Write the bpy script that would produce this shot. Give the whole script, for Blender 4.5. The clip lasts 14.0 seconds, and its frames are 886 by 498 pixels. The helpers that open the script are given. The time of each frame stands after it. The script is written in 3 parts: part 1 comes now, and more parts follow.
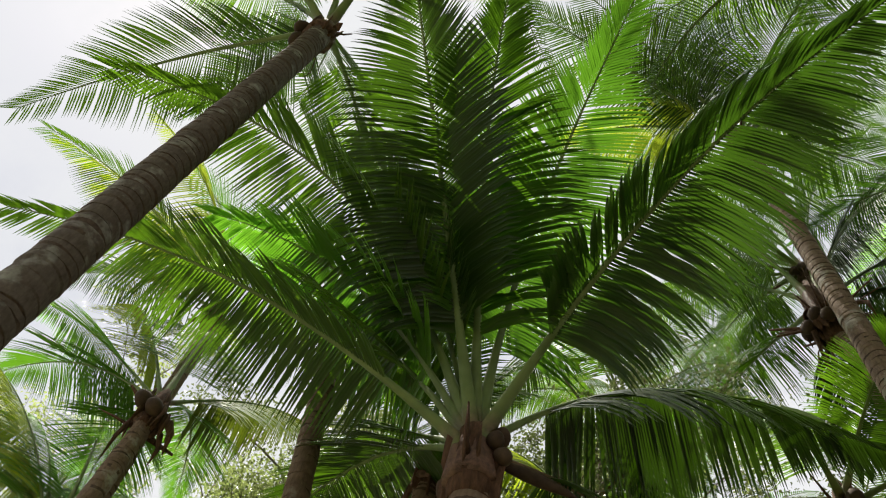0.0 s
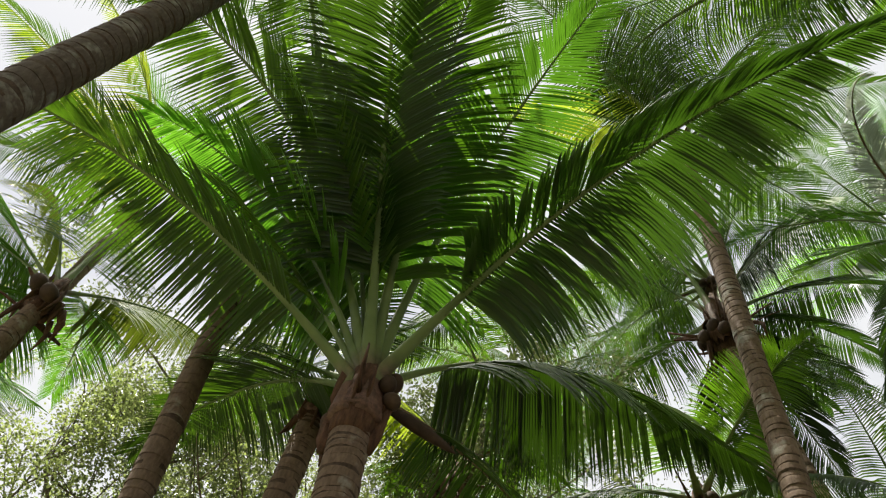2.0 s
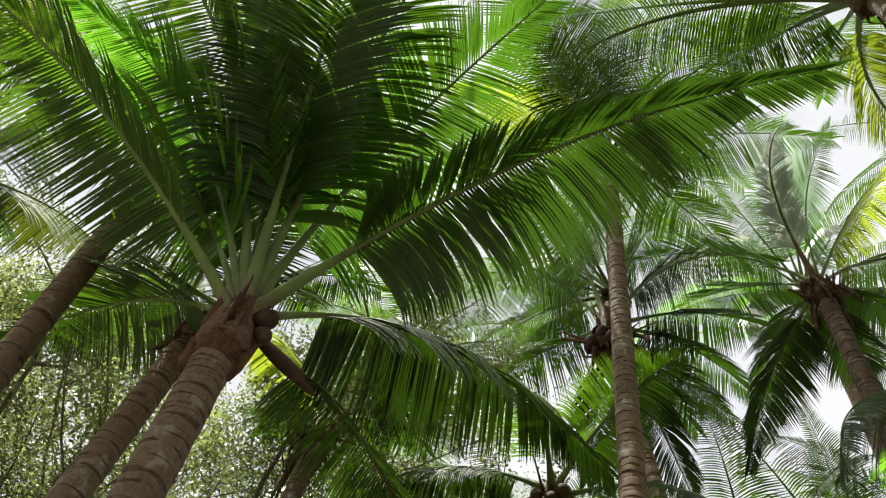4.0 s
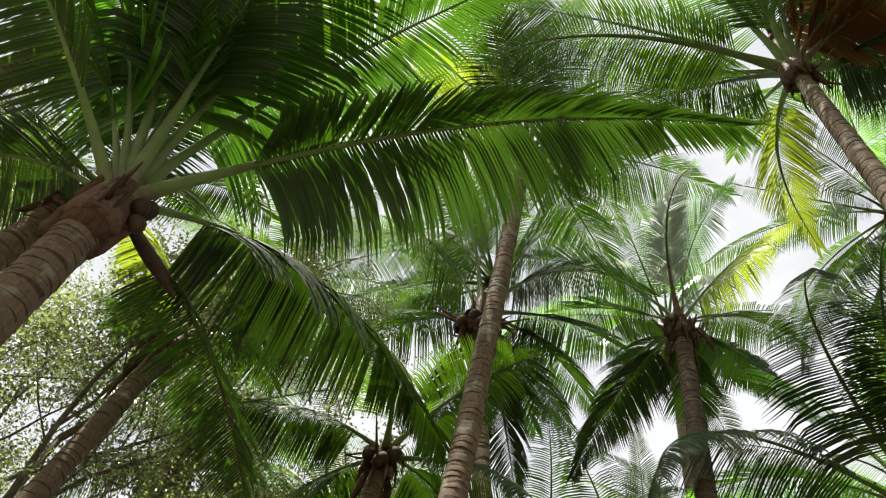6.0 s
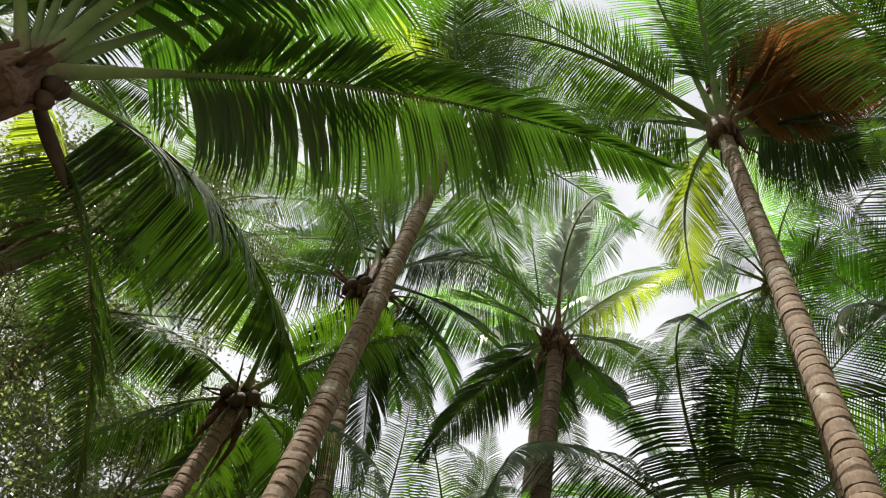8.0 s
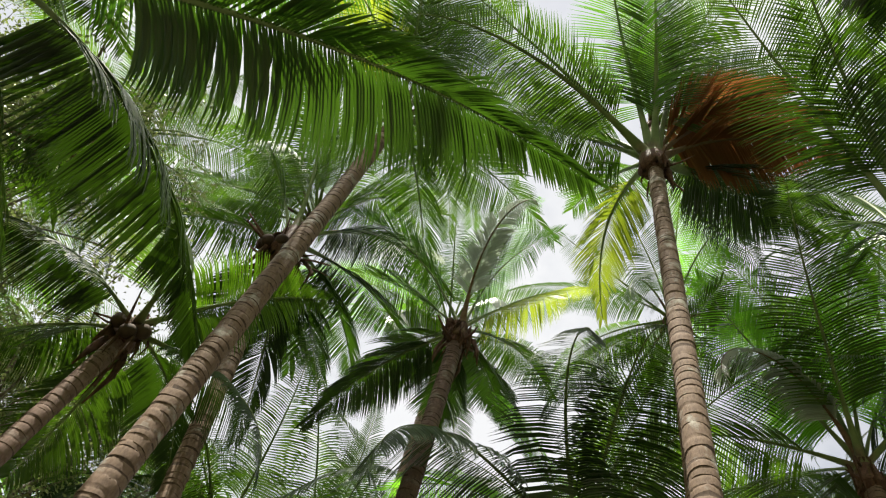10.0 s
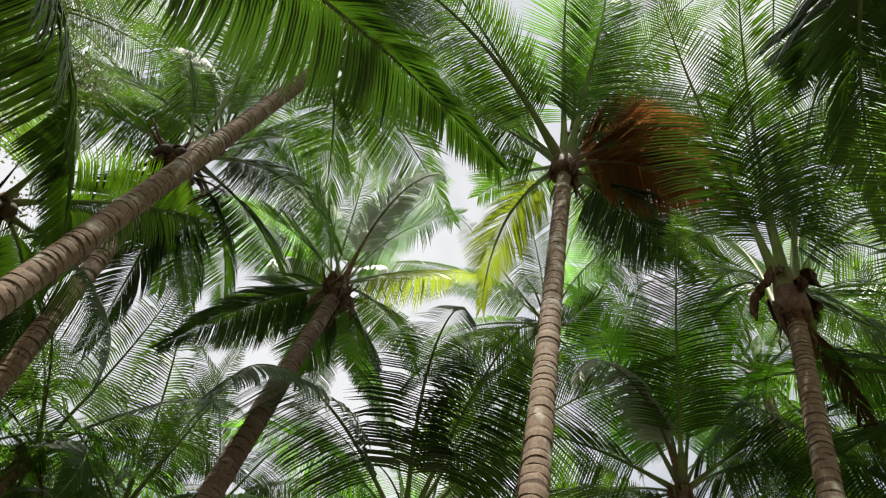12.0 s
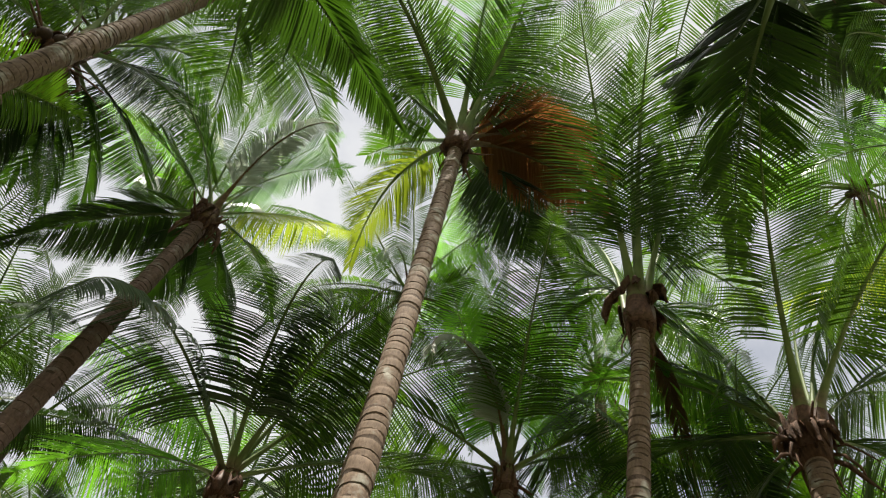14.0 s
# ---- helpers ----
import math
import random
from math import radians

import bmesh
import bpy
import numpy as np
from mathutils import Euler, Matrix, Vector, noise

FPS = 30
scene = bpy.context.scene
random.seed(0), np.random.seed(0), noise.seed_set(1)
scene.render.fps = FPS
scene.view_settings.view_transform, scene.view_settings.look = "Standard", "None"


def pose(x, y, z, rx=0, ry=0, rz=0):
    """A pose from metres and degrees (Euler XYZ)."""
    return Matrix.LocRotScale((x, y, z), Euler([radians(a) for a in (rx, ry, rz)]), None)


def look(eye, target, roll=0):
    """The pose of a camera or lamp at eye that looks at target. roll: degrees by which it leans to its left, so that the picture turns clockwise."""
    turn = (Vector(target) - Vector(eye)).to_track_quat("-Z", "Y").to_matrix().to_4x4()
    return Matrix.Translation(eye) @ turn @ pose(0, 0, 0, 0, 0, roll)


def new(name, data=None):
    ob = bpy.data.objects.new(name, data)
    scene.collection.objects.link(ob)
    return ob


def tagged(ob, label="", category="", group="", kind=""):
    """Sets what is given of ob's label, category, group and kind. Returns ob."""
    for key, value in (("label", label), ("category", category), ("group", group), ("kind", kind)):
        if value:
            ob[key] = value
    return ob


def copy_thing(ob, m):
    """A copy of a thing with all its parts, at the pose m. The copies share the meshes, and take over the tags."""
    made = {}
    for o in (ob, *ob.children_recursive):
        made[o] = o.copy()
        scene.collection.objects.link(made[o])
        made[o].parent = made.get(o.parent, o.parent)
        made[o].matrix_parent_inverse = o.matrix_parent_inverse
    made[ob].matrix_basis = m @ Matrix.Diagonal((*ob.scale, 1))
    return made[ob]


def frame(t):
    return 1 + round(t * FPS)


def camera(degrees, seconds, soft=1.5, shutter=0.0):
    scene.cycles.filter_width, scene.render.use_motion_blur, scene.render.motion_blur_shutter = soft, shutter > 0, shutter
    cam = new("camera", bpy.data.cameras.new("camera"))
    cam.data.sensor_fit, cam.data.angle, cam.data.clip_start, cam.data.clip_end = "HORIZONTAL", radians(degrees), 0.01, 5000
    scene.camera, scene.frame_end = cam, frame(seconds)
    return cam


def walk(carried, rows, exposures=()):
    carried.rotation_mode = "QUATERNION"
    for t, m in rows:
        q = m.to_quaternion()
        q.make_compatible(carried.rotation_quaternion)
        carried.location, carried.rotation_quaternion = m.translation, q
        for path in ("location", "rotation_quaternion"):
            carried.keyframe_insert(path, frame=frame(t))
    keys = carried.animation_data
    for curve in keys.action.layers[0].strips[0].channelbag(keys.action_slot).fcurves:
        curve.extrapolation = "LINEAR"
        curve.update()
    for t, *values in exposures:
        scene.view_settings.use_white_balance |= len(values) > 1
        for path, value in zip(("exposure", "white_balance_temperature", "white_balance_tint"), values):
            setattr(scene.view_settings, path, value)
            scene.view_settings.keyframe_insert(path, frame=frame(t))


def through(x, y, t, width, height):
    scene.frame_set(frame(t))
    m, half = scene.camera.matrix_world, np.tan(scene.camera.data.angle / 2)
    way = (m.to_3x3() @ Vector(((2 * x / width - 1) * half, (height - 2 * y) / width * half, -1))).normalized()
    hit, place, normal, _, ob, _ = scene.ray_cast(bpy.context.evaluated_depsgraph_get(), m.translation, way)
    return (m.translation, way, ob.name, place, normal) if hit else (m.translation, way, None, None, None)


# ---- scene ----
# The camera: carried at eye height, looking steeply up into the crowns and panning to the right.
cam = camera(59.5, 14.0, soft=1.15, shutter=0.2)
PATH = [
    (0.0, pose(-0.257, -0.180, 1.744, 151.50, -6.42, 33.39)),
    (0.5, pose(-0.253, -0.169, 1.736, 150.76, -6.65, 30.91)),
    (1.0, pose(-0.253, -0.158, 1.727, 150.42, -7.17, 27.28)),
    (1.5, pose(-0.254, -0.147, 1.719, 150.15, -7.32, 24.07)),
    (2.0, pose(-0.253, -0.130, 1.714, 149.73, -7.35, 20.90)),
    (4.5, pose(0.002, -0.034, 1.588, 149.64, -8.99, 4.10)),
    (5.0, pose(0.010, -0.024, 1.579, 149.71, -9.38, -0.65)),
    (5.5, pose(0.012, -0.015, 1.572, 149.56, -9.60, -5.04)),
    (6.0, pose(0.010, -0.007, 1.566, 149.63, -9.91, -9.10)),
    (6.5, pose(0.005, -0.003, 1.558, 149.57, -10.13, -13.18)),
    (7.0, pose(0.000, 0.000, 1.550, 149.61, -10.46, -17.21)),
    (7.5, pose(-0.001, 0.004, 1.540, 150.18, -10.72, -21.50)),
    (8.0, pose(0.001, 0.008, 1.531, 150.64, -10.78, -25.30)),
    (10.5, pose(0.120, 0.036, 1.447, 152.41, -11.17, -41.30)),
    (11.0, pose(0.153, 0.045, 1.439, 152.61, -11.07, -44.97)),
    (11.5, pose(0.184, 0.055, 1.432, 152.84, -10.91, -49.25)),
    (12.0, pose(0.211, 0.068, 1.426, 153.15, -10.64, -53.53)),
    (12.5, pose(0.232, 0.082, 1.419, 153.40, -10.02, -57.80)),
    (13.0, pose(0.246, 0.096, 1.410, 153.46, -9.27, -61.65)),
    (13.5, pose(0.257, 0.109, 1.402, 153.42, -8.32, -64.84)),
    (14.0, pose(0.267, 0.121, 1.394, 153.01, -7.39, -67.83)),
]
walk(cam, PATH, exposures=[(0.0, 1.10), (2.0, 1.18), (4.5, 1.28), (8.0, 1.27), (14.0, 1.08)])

# ---- light: a hazy tropical noon sky with bright cloud, and one high sun ----
SUN_AZ, SUN_EL = radians(250), radians(72)   # azimuth measured from +y towards +x
world = bpy.data.worlds.new("tropical_sky")
scene.world = world
world.use_nodes = True
wn, wl = world.node_tree.nodes, world.node_tree.links
wn.clear()
w_out = wn.new("ShaderNodeOutputWorld")
w_bg = wn.new("ShaderNodeBackground")
w_sky = wn.new("ShaderNodeTexSky")
w_sky.sky_type = "NISHITA"
w_sky.sun_disc = False
w_sky.sun_elevation = SUN_EL
w_sky.sun_rotation = SUN_AZ
w_sky.dust_density = 2.0
w_bg.inputs["Strength"].default_value = 0.051
w_co = wn.new("ShaderNodeTexCoord")
w_noise = wn.new("ShaderNodeTexNoise")
w_noise.inputs["Scale"].default_value = 2.2
w_noise.inputs["Detail"].default_value = 7.0
w_noise.inputs["Roughness"].default_value = 0.58
w_ramp = wn.new("ShaderNodeValToRGB")
w_ramp.color_ramp.elements[0].position = 0.31
w_ramp.color_ramp.elements[0].color = (0.42, 0.42, 0.42, 1.0)
w_ramp.color_ramp.elements[1].position = 0.57
w_mix = wn.new("ShaderNodeMix")
w_mix.data_type = "RGBA"
w_mix.inputs["B"].default_value = (7.95, 8.0, 8.15, 1.0)
wl.new(w_co.outputs["Generated"], w_noise.inputs["Vector"])
wl.new(w_noise.outputs["Fac"], w_ramp.inputs["Fac"])
wl.new(w_ramp.outputs["Color"], w_mix.inputs["Factor"])
wl.new(w_sky.outputs["Color"], w_mix.inputs["A"])
wl.new(w_mix.outputs["Result"], w_bg.inputs["Color"])
wl.new(w_bg.outputs["Background"], w_out.inputs["Surface"])

sun_data = bpy.data.lights.new("sun", "SUN")
sun_data.energy = 5.0
sun_data.angle = radians(0.6)
sun_data.color = (1.0, 0.95, 0.83)
sun = new("sun", sun_data)
sun.matrix_world = look((0, 0, 40), (-math.sin(SUN_AZ) * math.cos(SUN_EL), -math.cos(SUN_AZ) * math.cos(SUN_EL), 40 - math.sin(SUN_EL)))


# ---- materials ----
def nodes_of(name):
    mat = bpy.data.materials.new(name)
    mat.use_nodes = True
    n, l = mat.node_tree.nodes, mat.node_tree.links
    n.clear()
    out = n.new("ShaderNodeOutputMaterial")
    return mat, n, l, out


def ramp(n, stops):
    r = n.new("ShaderNodeValToRGB")
    els = r.color_ramp.elements
    els[0].position, els[0].color = stops[0][0], (*stops[0][1], 1)
    els[1].position, els[1].color = stops[-1][0], (*stops[-1][1], 1)
    for p, c in stops[1:-1]:
        e = els.new(p)
        e.color = (*c, 1)
    return r


def mixed(n, l, a, b, fac, blend="MIX"):
    m = n.new("ShaderNodeMix")
    m.data_type, m.blend_type = "RGBA", blend
    for socket, v in ((m.inputs["A"], a), (m.inputs["B"], b), (m.inputs["Factor"], fac)):
        if isinstance(v, (int, float)):
            socket.default_value = v
        elif isinstance(v, tuple):
            socket.default_value = (*v, 1)
        else:
            l.new(v, socket)
    return m.outputs["Result"]


def noise_tex(n, l, vector, scale, detail=4.0, rough=0.55):
    t = n.new("ShaderNodeTexNoise")
    t.inputs["Scale"].default_value, t.inputs["Detail"].default_value, t.inputs["Roughness"].default_value = scale, detail, rough
    if vector is not None:
        l.new(vector, t.inputs["Vector"])
    return t.outputs["Fac"]


def leaf_material(name, stops, through, share, rough=0.34, spec=0.5):
    """A thin leaf: it reflects its own green with a waxy gloss and lets yellow-green light through."""
    mat, n, l, out = nodes_of(name)
    geo, info, co = n.new("ShaderNodeNewGeometry"), n.new("ShaderNodeObjectInfo"), n.new("ShaderNodeTexCoord")
    each = ramp(n, stops)
    blendv = n.new("ShaderNodeMath")
    blendv.operation = "MULTIPLY_ADD"
    l.new(geo.outputs["Random Per Island"], blendv.inputs[0])
    blendv.inputs[1].default_value = 0.45
    half = n.new("ShaderNodeMath")
    half.operation = "MULTIPLY"
    l.new(info.outputs["Random"], half.inputs[0])
    half.inputs[1].default_value = 0.55
    l.new(half.outputs[0], blendv.inputs[2])
    l.new(blendv.outputs[0], each.inputs["Fac"])
    blotch = noise_tex(n, l, co.outputs["Object"], 1.7, 3.0)
    streak = noise_tex(n, l, co.outputs["Object"], 38.0, 2.0)
    c1 = mixed(n, l, each.outputs["Color"], mixed(n, l, each.outputs["Color"], (0.62, 0.66, 0.40), 1.0, "MULTIPLY"), blotch)
    c2 = mixed(n, l, c1, mixed(n, l, c1, (1.25, 1.25, 1.1), 1.0, "MULTIPLY"), streak)
    front = n.new("ShaderNodeBsdfPrincipled")
    front.inputs["Roughness"].default_value = rough
    front.inputs["Specular IOR Level"].default_value = spec
    l.new(c2, front.inputs["Base Color"])
    back = n.new("ShaderNodeBsdfTranslucent")
    tcol = mixed(n, l, mixed(n, l, c2, through, 0.62), (1.0, 1.0, 1.0), 0.0)
    l.new(tcol, back.inputs["Color"])
    bump = n.new("ShaderNodeBump")
    bump.inputs["Strength"].default_value, bump.inputs["Distance"].default_value = 0.25, 0.004
    l.new(streak, bump.inputs["Height"])
    l.new(bump.outputs["Normal"], front.inputs["Normal"])
    m = n.new("ShaderNodeMixShader")
    # old, thick fronds let less light through than young ones
    thin = n.new("ShaderNodeMapRange")
    thin.inputs["To Min"].default_value, thin.inputs["To Max"].default_value = share * 0.2, share * 1.35
    l.new(info.outputs["Random"], thin.inputs["Value"])
    l.new(thin.outputs["Result"], m.inputs["Fac"])
    l.new(front.outputs["BSDF"], m.inputs[1])
    l.new(back.outputs["BSDF"], m.inputs[2])
    l.new(m.outputs["Shader"], out.inputs["Surface"])
    return mat


def solid_material(name, dark, light, scale, rough=0.8, bump=0.5, dist=0.01, stretch=(1, 1, 1), blotch=None, spec=0.3):
    """Bark, fibre, husk, soil: two scales of noise in colour and relief."""
    mat, n, l, out = nodes_of(name)
    co, info = n.new("ShaderNodeTexCoord"), n.new("ShaderNodeObjectInfo")
    mapping = n.new("ShaderNodeMapping")
    mapping.inputs["Scale"].default_value = stretch
    l.new(co.outputs["Object"], mapping.inputs["Vector"])
    fine = noise_tex(n, l, mapping.outputs["Vector"], scale, 6.0, 0.65)
    wide = noise_tex(n, l, co.outputs["Object"], scale * 0.11 + 0.3, 3.0)
    r = ramp(n, [(0.28, dark), (0.72, light)])
    l.new(fine, r.inputs["Fac"])
    col = mixed(n, l, r.outputs["Color"], mixed(n, l, r.outputs["Color"], (0.6, 0.58, 0.55), 1.0, "MULTIPLY"), wide)
    if blotch:
        colour, size, lo, hi = blotch
        spots = ramp(n, [(lo, (0, 0, 0)), (hi, (1, 1, 1))])
        l.new(noise_tex(n, l, co.outputs["Object"], size, 5.0, 0.6), spots.inputs["Fac"])
        col = mixed(n, l, col, colour, spots.outputs["Color"])
    tone = n.new("ShaderNodeHueSaturation")
    l.new(col, tone.inputs["Color"])
    val = n.new("ShaderNodeMapRange")
    val.inputs["To Min"].default_value, val.inputs["To Max"].default_value = 0.85, 1.15
    l.new(info.outputs["Random"], val.inputs["Value"])
    l.new(val.outputs["Result"], tone.inputs["Value"])
    b = n.new("ShaderNodeBsdfPrincipled")
    b.inputs["Roughness"].default_value = rough
    b.inputs["Specular IOR Level"].default_value = spec
    l.new(tone.outputs["Color"], b.inputs["Base Color"])
    bm_ = n.new("ShaderNodeBump")
    bm_.inputs["Strength"].default_value, bm_.inputs["Distance"].default_value = bump, dist
    l.new(fine, bm_.inputs["Height"])
    l.new(bm_.outputs["Normal"], b.inputs["Normal"])
    l.new(b.outputs["BSDF"], out.inputs["Surface"])
    return mat


LEAF = leaf_material("palm_leaf", [(0.05, (0.020, 0.038, 0.009)), (0.5, (0.033, 0.066, 0.011)), (0.95, (0.082, 0.120, 0.020))], (0.213, 0.47, 0.012), 0.31, 0.36, 0.36)
# brighter leaf copy that paints direct sun onto whole fronds
LEAF_SUNLIT = leaf_material("palm_leaf_sunlit", [(0.05, (0.05, 0.13, 0.018)), (0.95, (0.10, 0.19, 0.026))], (0.31, 0.80, 0.035), 0.5, 0.36, 0.4)
# darker copy for old fronds and for fronds painted as shaded
LEAF_OLD_SHADED = leaf_material("palm_leaf_old_shaded", [(0.05, (0.014, 0.030, 0.006)), (0.6, (0.027, 0.051, 0.009)), (0.95, (0.047, 0.082, 0.014))], (0.164, 0.39, 0.010), 0.28, 0.36, 0.34)
# darkest copy: deep shade put into the leaf colour
LEAF_DEEP_SHADE = leaf_material("palm_leaf_deep_shade", [(0.05, (0.012, 0.028, 0.007)), (0.6, (0.024, 0.047, 0.010)), (0.95, (0.045, 0.075, 0.016))], (0.12, 0.30, 0.012), 0.18, 0.32, 0.38)
LEAF_YELLOW = leaf_material("palm_leaf_yellowing", [(0.05, (0.06, 0.12, 0.02)), (0.95, (0.17, 0.19, 0.03))], (0.47, 0.60, 0.03), 0.5)
LEAF_DRY = leaf_material("palm_leaf_dry", [(0.05, (0.075, 0.035, 0.014)), (0.95, (0.18, 0.08, 0.032))], (0.30, 0.105, 0.030), 0.38, 0.6, 0.25)
LEAF_BROWN = leaf_material("palm_leaf_shrivelled", [(0.05, (0.045, 0.026, 0.019)), (0.95, (0.12, 0.07, 0.048))], (0.22, 0.10, 0.055), 0.35, 0.6, 0.25)
LEAF_GREY = leaf_material("palm_leaf_weathered", [(0.05, (0.20, 0.22, 0.19)), (0.95, (0.42, 0.45, 0.42))], (0.50, 0.55, 0.45), 0.7, 0.35, 0.7)
BROAD = leaf_material("broad_leaf", [(0.05, (0.08, 0.105, 0.045)), (0.6, (0.155, 0.18, 0.085)), (0.95, (0.30, 0.30, 0.16))], (0.38, 0.48, 0.13), 0.45, 0.30, 0.8)
def stalk_material():
    """Pale green leaf stalk that turns to brown fibre where it clasps the stem."""
    mat, n, l, out = nodes_of("palm_stalk")
    co, info = n.new("ShaderNodeTexCoord"), n.new("ShaderNodeObjectInfo")
    length = n.new("ShaderNodeVectorMath")
    length.operation = "LENGTH"
    l.new(co.outputs["Object"], length.inputs[0])
    fine = noise_tex(n, l, co.outputs["Object"], 22.0, 5.0, 0.6)
    wide = noise_tex(n, l, co.outputs["Object"], 3.0, 3.0)
    green = ramp(n, [(0.3, (0.095, 0.14, 0.038)), (0.7, (0.19, 0.245, 0.078))])
    l.new(wide, green.inputs["Fac"])
    brown = ramp(n, [(0.3, (0.060, 0.030, 0.022)), (0.7, (0.21, 0.115, 0.080))])
    l.new(fine, brown.inputs["Fac"])
    edge = n.new("ShaderNodeMath")
    edge.operation = "MULTIPLY_ADD"
    edge.inputs[1].default_value, edge.inputs[2].default_value = 0.14, -0.07
    l.new(wide, edge.inputs[0])
    reach_ = n.new("ShaderNodeMath")
    reach_.operation = "ADD"
    l.new(length.outputs["Value"], reach_.inputs[0])
    l.new(edge.outputs[0], reach_.inputs[1])
    fade = n.new("ShaderNodeMapRange")
    fade.inputs["From Min"].default_value, fade.inputs["From Max"].default_value = 0.0, 0.17
    l.new(reach_.outputs[0], fade.inputs["Value"])
    # the clasping base below the foot is fibre
    axes = n.new("ShaderNodeSeparateXYZ")
    l.new(co.outputs["Object"], axes.inputs[0])
    below, near_, base_ = n.new("ShaderNodeMath"), n.new("ShaderNodeMath"), n.new("ShaderNodeMath")
    below.operation, near_.operation, base_.operation = "GREATER_THAN", "GREATER_THAN", "MAXIMUM"
    below.inputs[1].default_value, near_.inputs[1].default_value = -0.11, 0.75
    l.new(axes.outputs["Z"], below.inputs[0])
    l.new(length.outputs["Value"], near_.inputs[0])
    l.new(below.outputs[0], base_.inputs[0])
    l.new(near_.outputs[0], base_.inputs[1])
    grown = n.new("ShaderNodeMath")
    grown.operation = "MULTIPLY"
    l.new(fade.outputs["Result"], grown.inputs[0])
    l.new(base_.outputs[0], grown.inputs[1])
    b = n.new("ShaderNodeBsdfPrincipled")
    b.inputs["Roughness"].default_value, b.inputs["Specular IOR Level"].default_value = 0.6, 0.35
    l.new(mixed(n, l, brown.outputs["Color"], green.outputs["Color"], grown.outputs[0]), b.inputs["Base Color"])
    bp = n.new("ShaderNodeBump")
    bp.inputs["Strength"].default_value, bp.inputs["Distance"].default_value = 0.3, 0.004
    l.new(fine, bp.inputs["Height"])
    l.new(bp.outputs["Normal"], b.inputs["Normal"])
    l.new(b.outputs["BSDF"], out.inputs["Surface"])
    return mat


RACHIS = stalk_material()
# dark of the leaf scars and of the shade under the ring lips
SCAR_SHADE = solid_material("leaf_scar_shade", (0.05, 0.033, 0.023), (0.16, 0.11, 0.08), 30.0, 0.95, 0.4, 0.004)
RACHIS_DRY = solid_material("palm_stalk_dry", (0.10, 0.06, 0.03), (0.26, 0.17, 0.09), 14.0, 0.7, 0.4, 0.004)
BARK = solid_material("palm_bark", (0.140, 0.092, 0.064), (0.285, 0.198, 0.138), 34.0, 0.85, 0.45, 0.006, (1.4, 1.4, 0.5), ((0.34, 0.32, 0.27), 4.5, 0.57, 0.70))
BARK_RED = solid_material("palm_bark_reddish", (0.14, 0.09, 0.068), (0.28, 0.19, 0.15), 34.0, 0.85, 0.45, 0.006, (1.4, 1.4, 0.5), ((0.32, 0.28, 0.24), 4.5, 0.57, 0.70))
# bark with pale lichen, its base colours darkened to paint a trunk in shade
BARK_SHADED = solid_material("palm_bark_lichened_shaded", (0.085, 0.064, 0.050), (0.19, 0.150, 0.118), 34.0, 0.85, 0.45, 0.006, (1.4, 1.4, 0.5), ((0.30, 0.29, 0.25), 5.5, 0.55, 0.70))
FIBRE = solid_material("palm_fibre", (0.034, 0.017, 0.010), (0.185, 0.095, 0.055), 30.0, 0.9, 0.9, 0.02, (1, 1, 0.25))
HUSK = solid_material("coconut_husk", (0.035, 0.020, 0.012), (0.105, 0.062, 0.036), 9.0, 0.8, 0.4, 0.006)
WOOD = solid_material("tree_bark", (0.09, 0.07, 0.05), (0.27, 0.22, 0.17), 12.0, 0.9, 0.8, 0.02, (1, 1, 0.3), ((0.36, 0.36, 0.31), 2.5, 0.58, 0.7))
SOIL = solid_material("sandy_soil", (0.13, 0.105, 0.072), (0.30, 0.255, 0.19), 3.0, 0.95, 0.8, 0.03, (1, 1, 1), ((0.05, 0.075, 0.022), 0.35, 0.44, 0.56))


# ---- mesh helpers ----
def mesh_from(name, verts, faces, mats, smooth=True):
    me = bpy.data.meshes.new(name)
    me.from_pydata(np.asarray(verts).tolist(), [], faces if isinstance(faces, list) else np.asarray(faces).tolist())
    for m in mats if isinstance(mats, (list, tuple)) else [mats]:
        me.materials.append(m)
    if smooth:
        me.polygons.foreach_set("use_smooth", np.ones(len(me.polygons), bool))
    me.update()
    return me


def part(name, me, parent, label=""):
    ob = new(name, me)
    ob.parent = parent
    return tagged(ob, label)


def tube(points, radii, sides, flat=1.0, up=None, cap=True):
    """A tube along points with the given radii; flat squashes it towards its upper side."""
    p = np.asarray(points, float)
    t = np.gradient(p, axis=0)
    t /= np.linalg.norm(t, axis=1)[:, None] + 1e-12
    ref = np.array(up if up is not None else (1.0, 0.0, 0.0), float)
    side = np.cross(t, ref)
    bad = np.linalg.norm(side, axis=1) < 0.1
    side[bad] = np.cross(t[bad], (0.0, 1.0, 0.0))
    side /= np.linalg.norm(side, axis=1)[:, None]
    top = np.cross(side, t)
    a = np.linspace(0, 2 * np.pi, sides, endpoint=False)
    r = np.asarray(radii, float)[:, None, None]
    ring = p[:, None, :] + r * (np.cos(a)[None, :, None] * side[:, None, :] + flat * np.sin(a)[None, :, None] * top[:, None, :])
    verts = ring.reshape(-1, 3)
    k, m = len(p), sides
    i, j = np.meshgrid(np.arange(k - 1), np.arange(m), indexing="ij")
    faces = np.stack([i * m + j, i * m + (j + 1) % m, (i + 1) * m + (j + 1) % m, (i + 1) * m + j], -1).reshape(-1, 4).tolist()
    if cap:
        faces.append(list(range(m))[::-1])
        faces.append(list(range((k - 1) * m, k * m)))
    return verts, faces


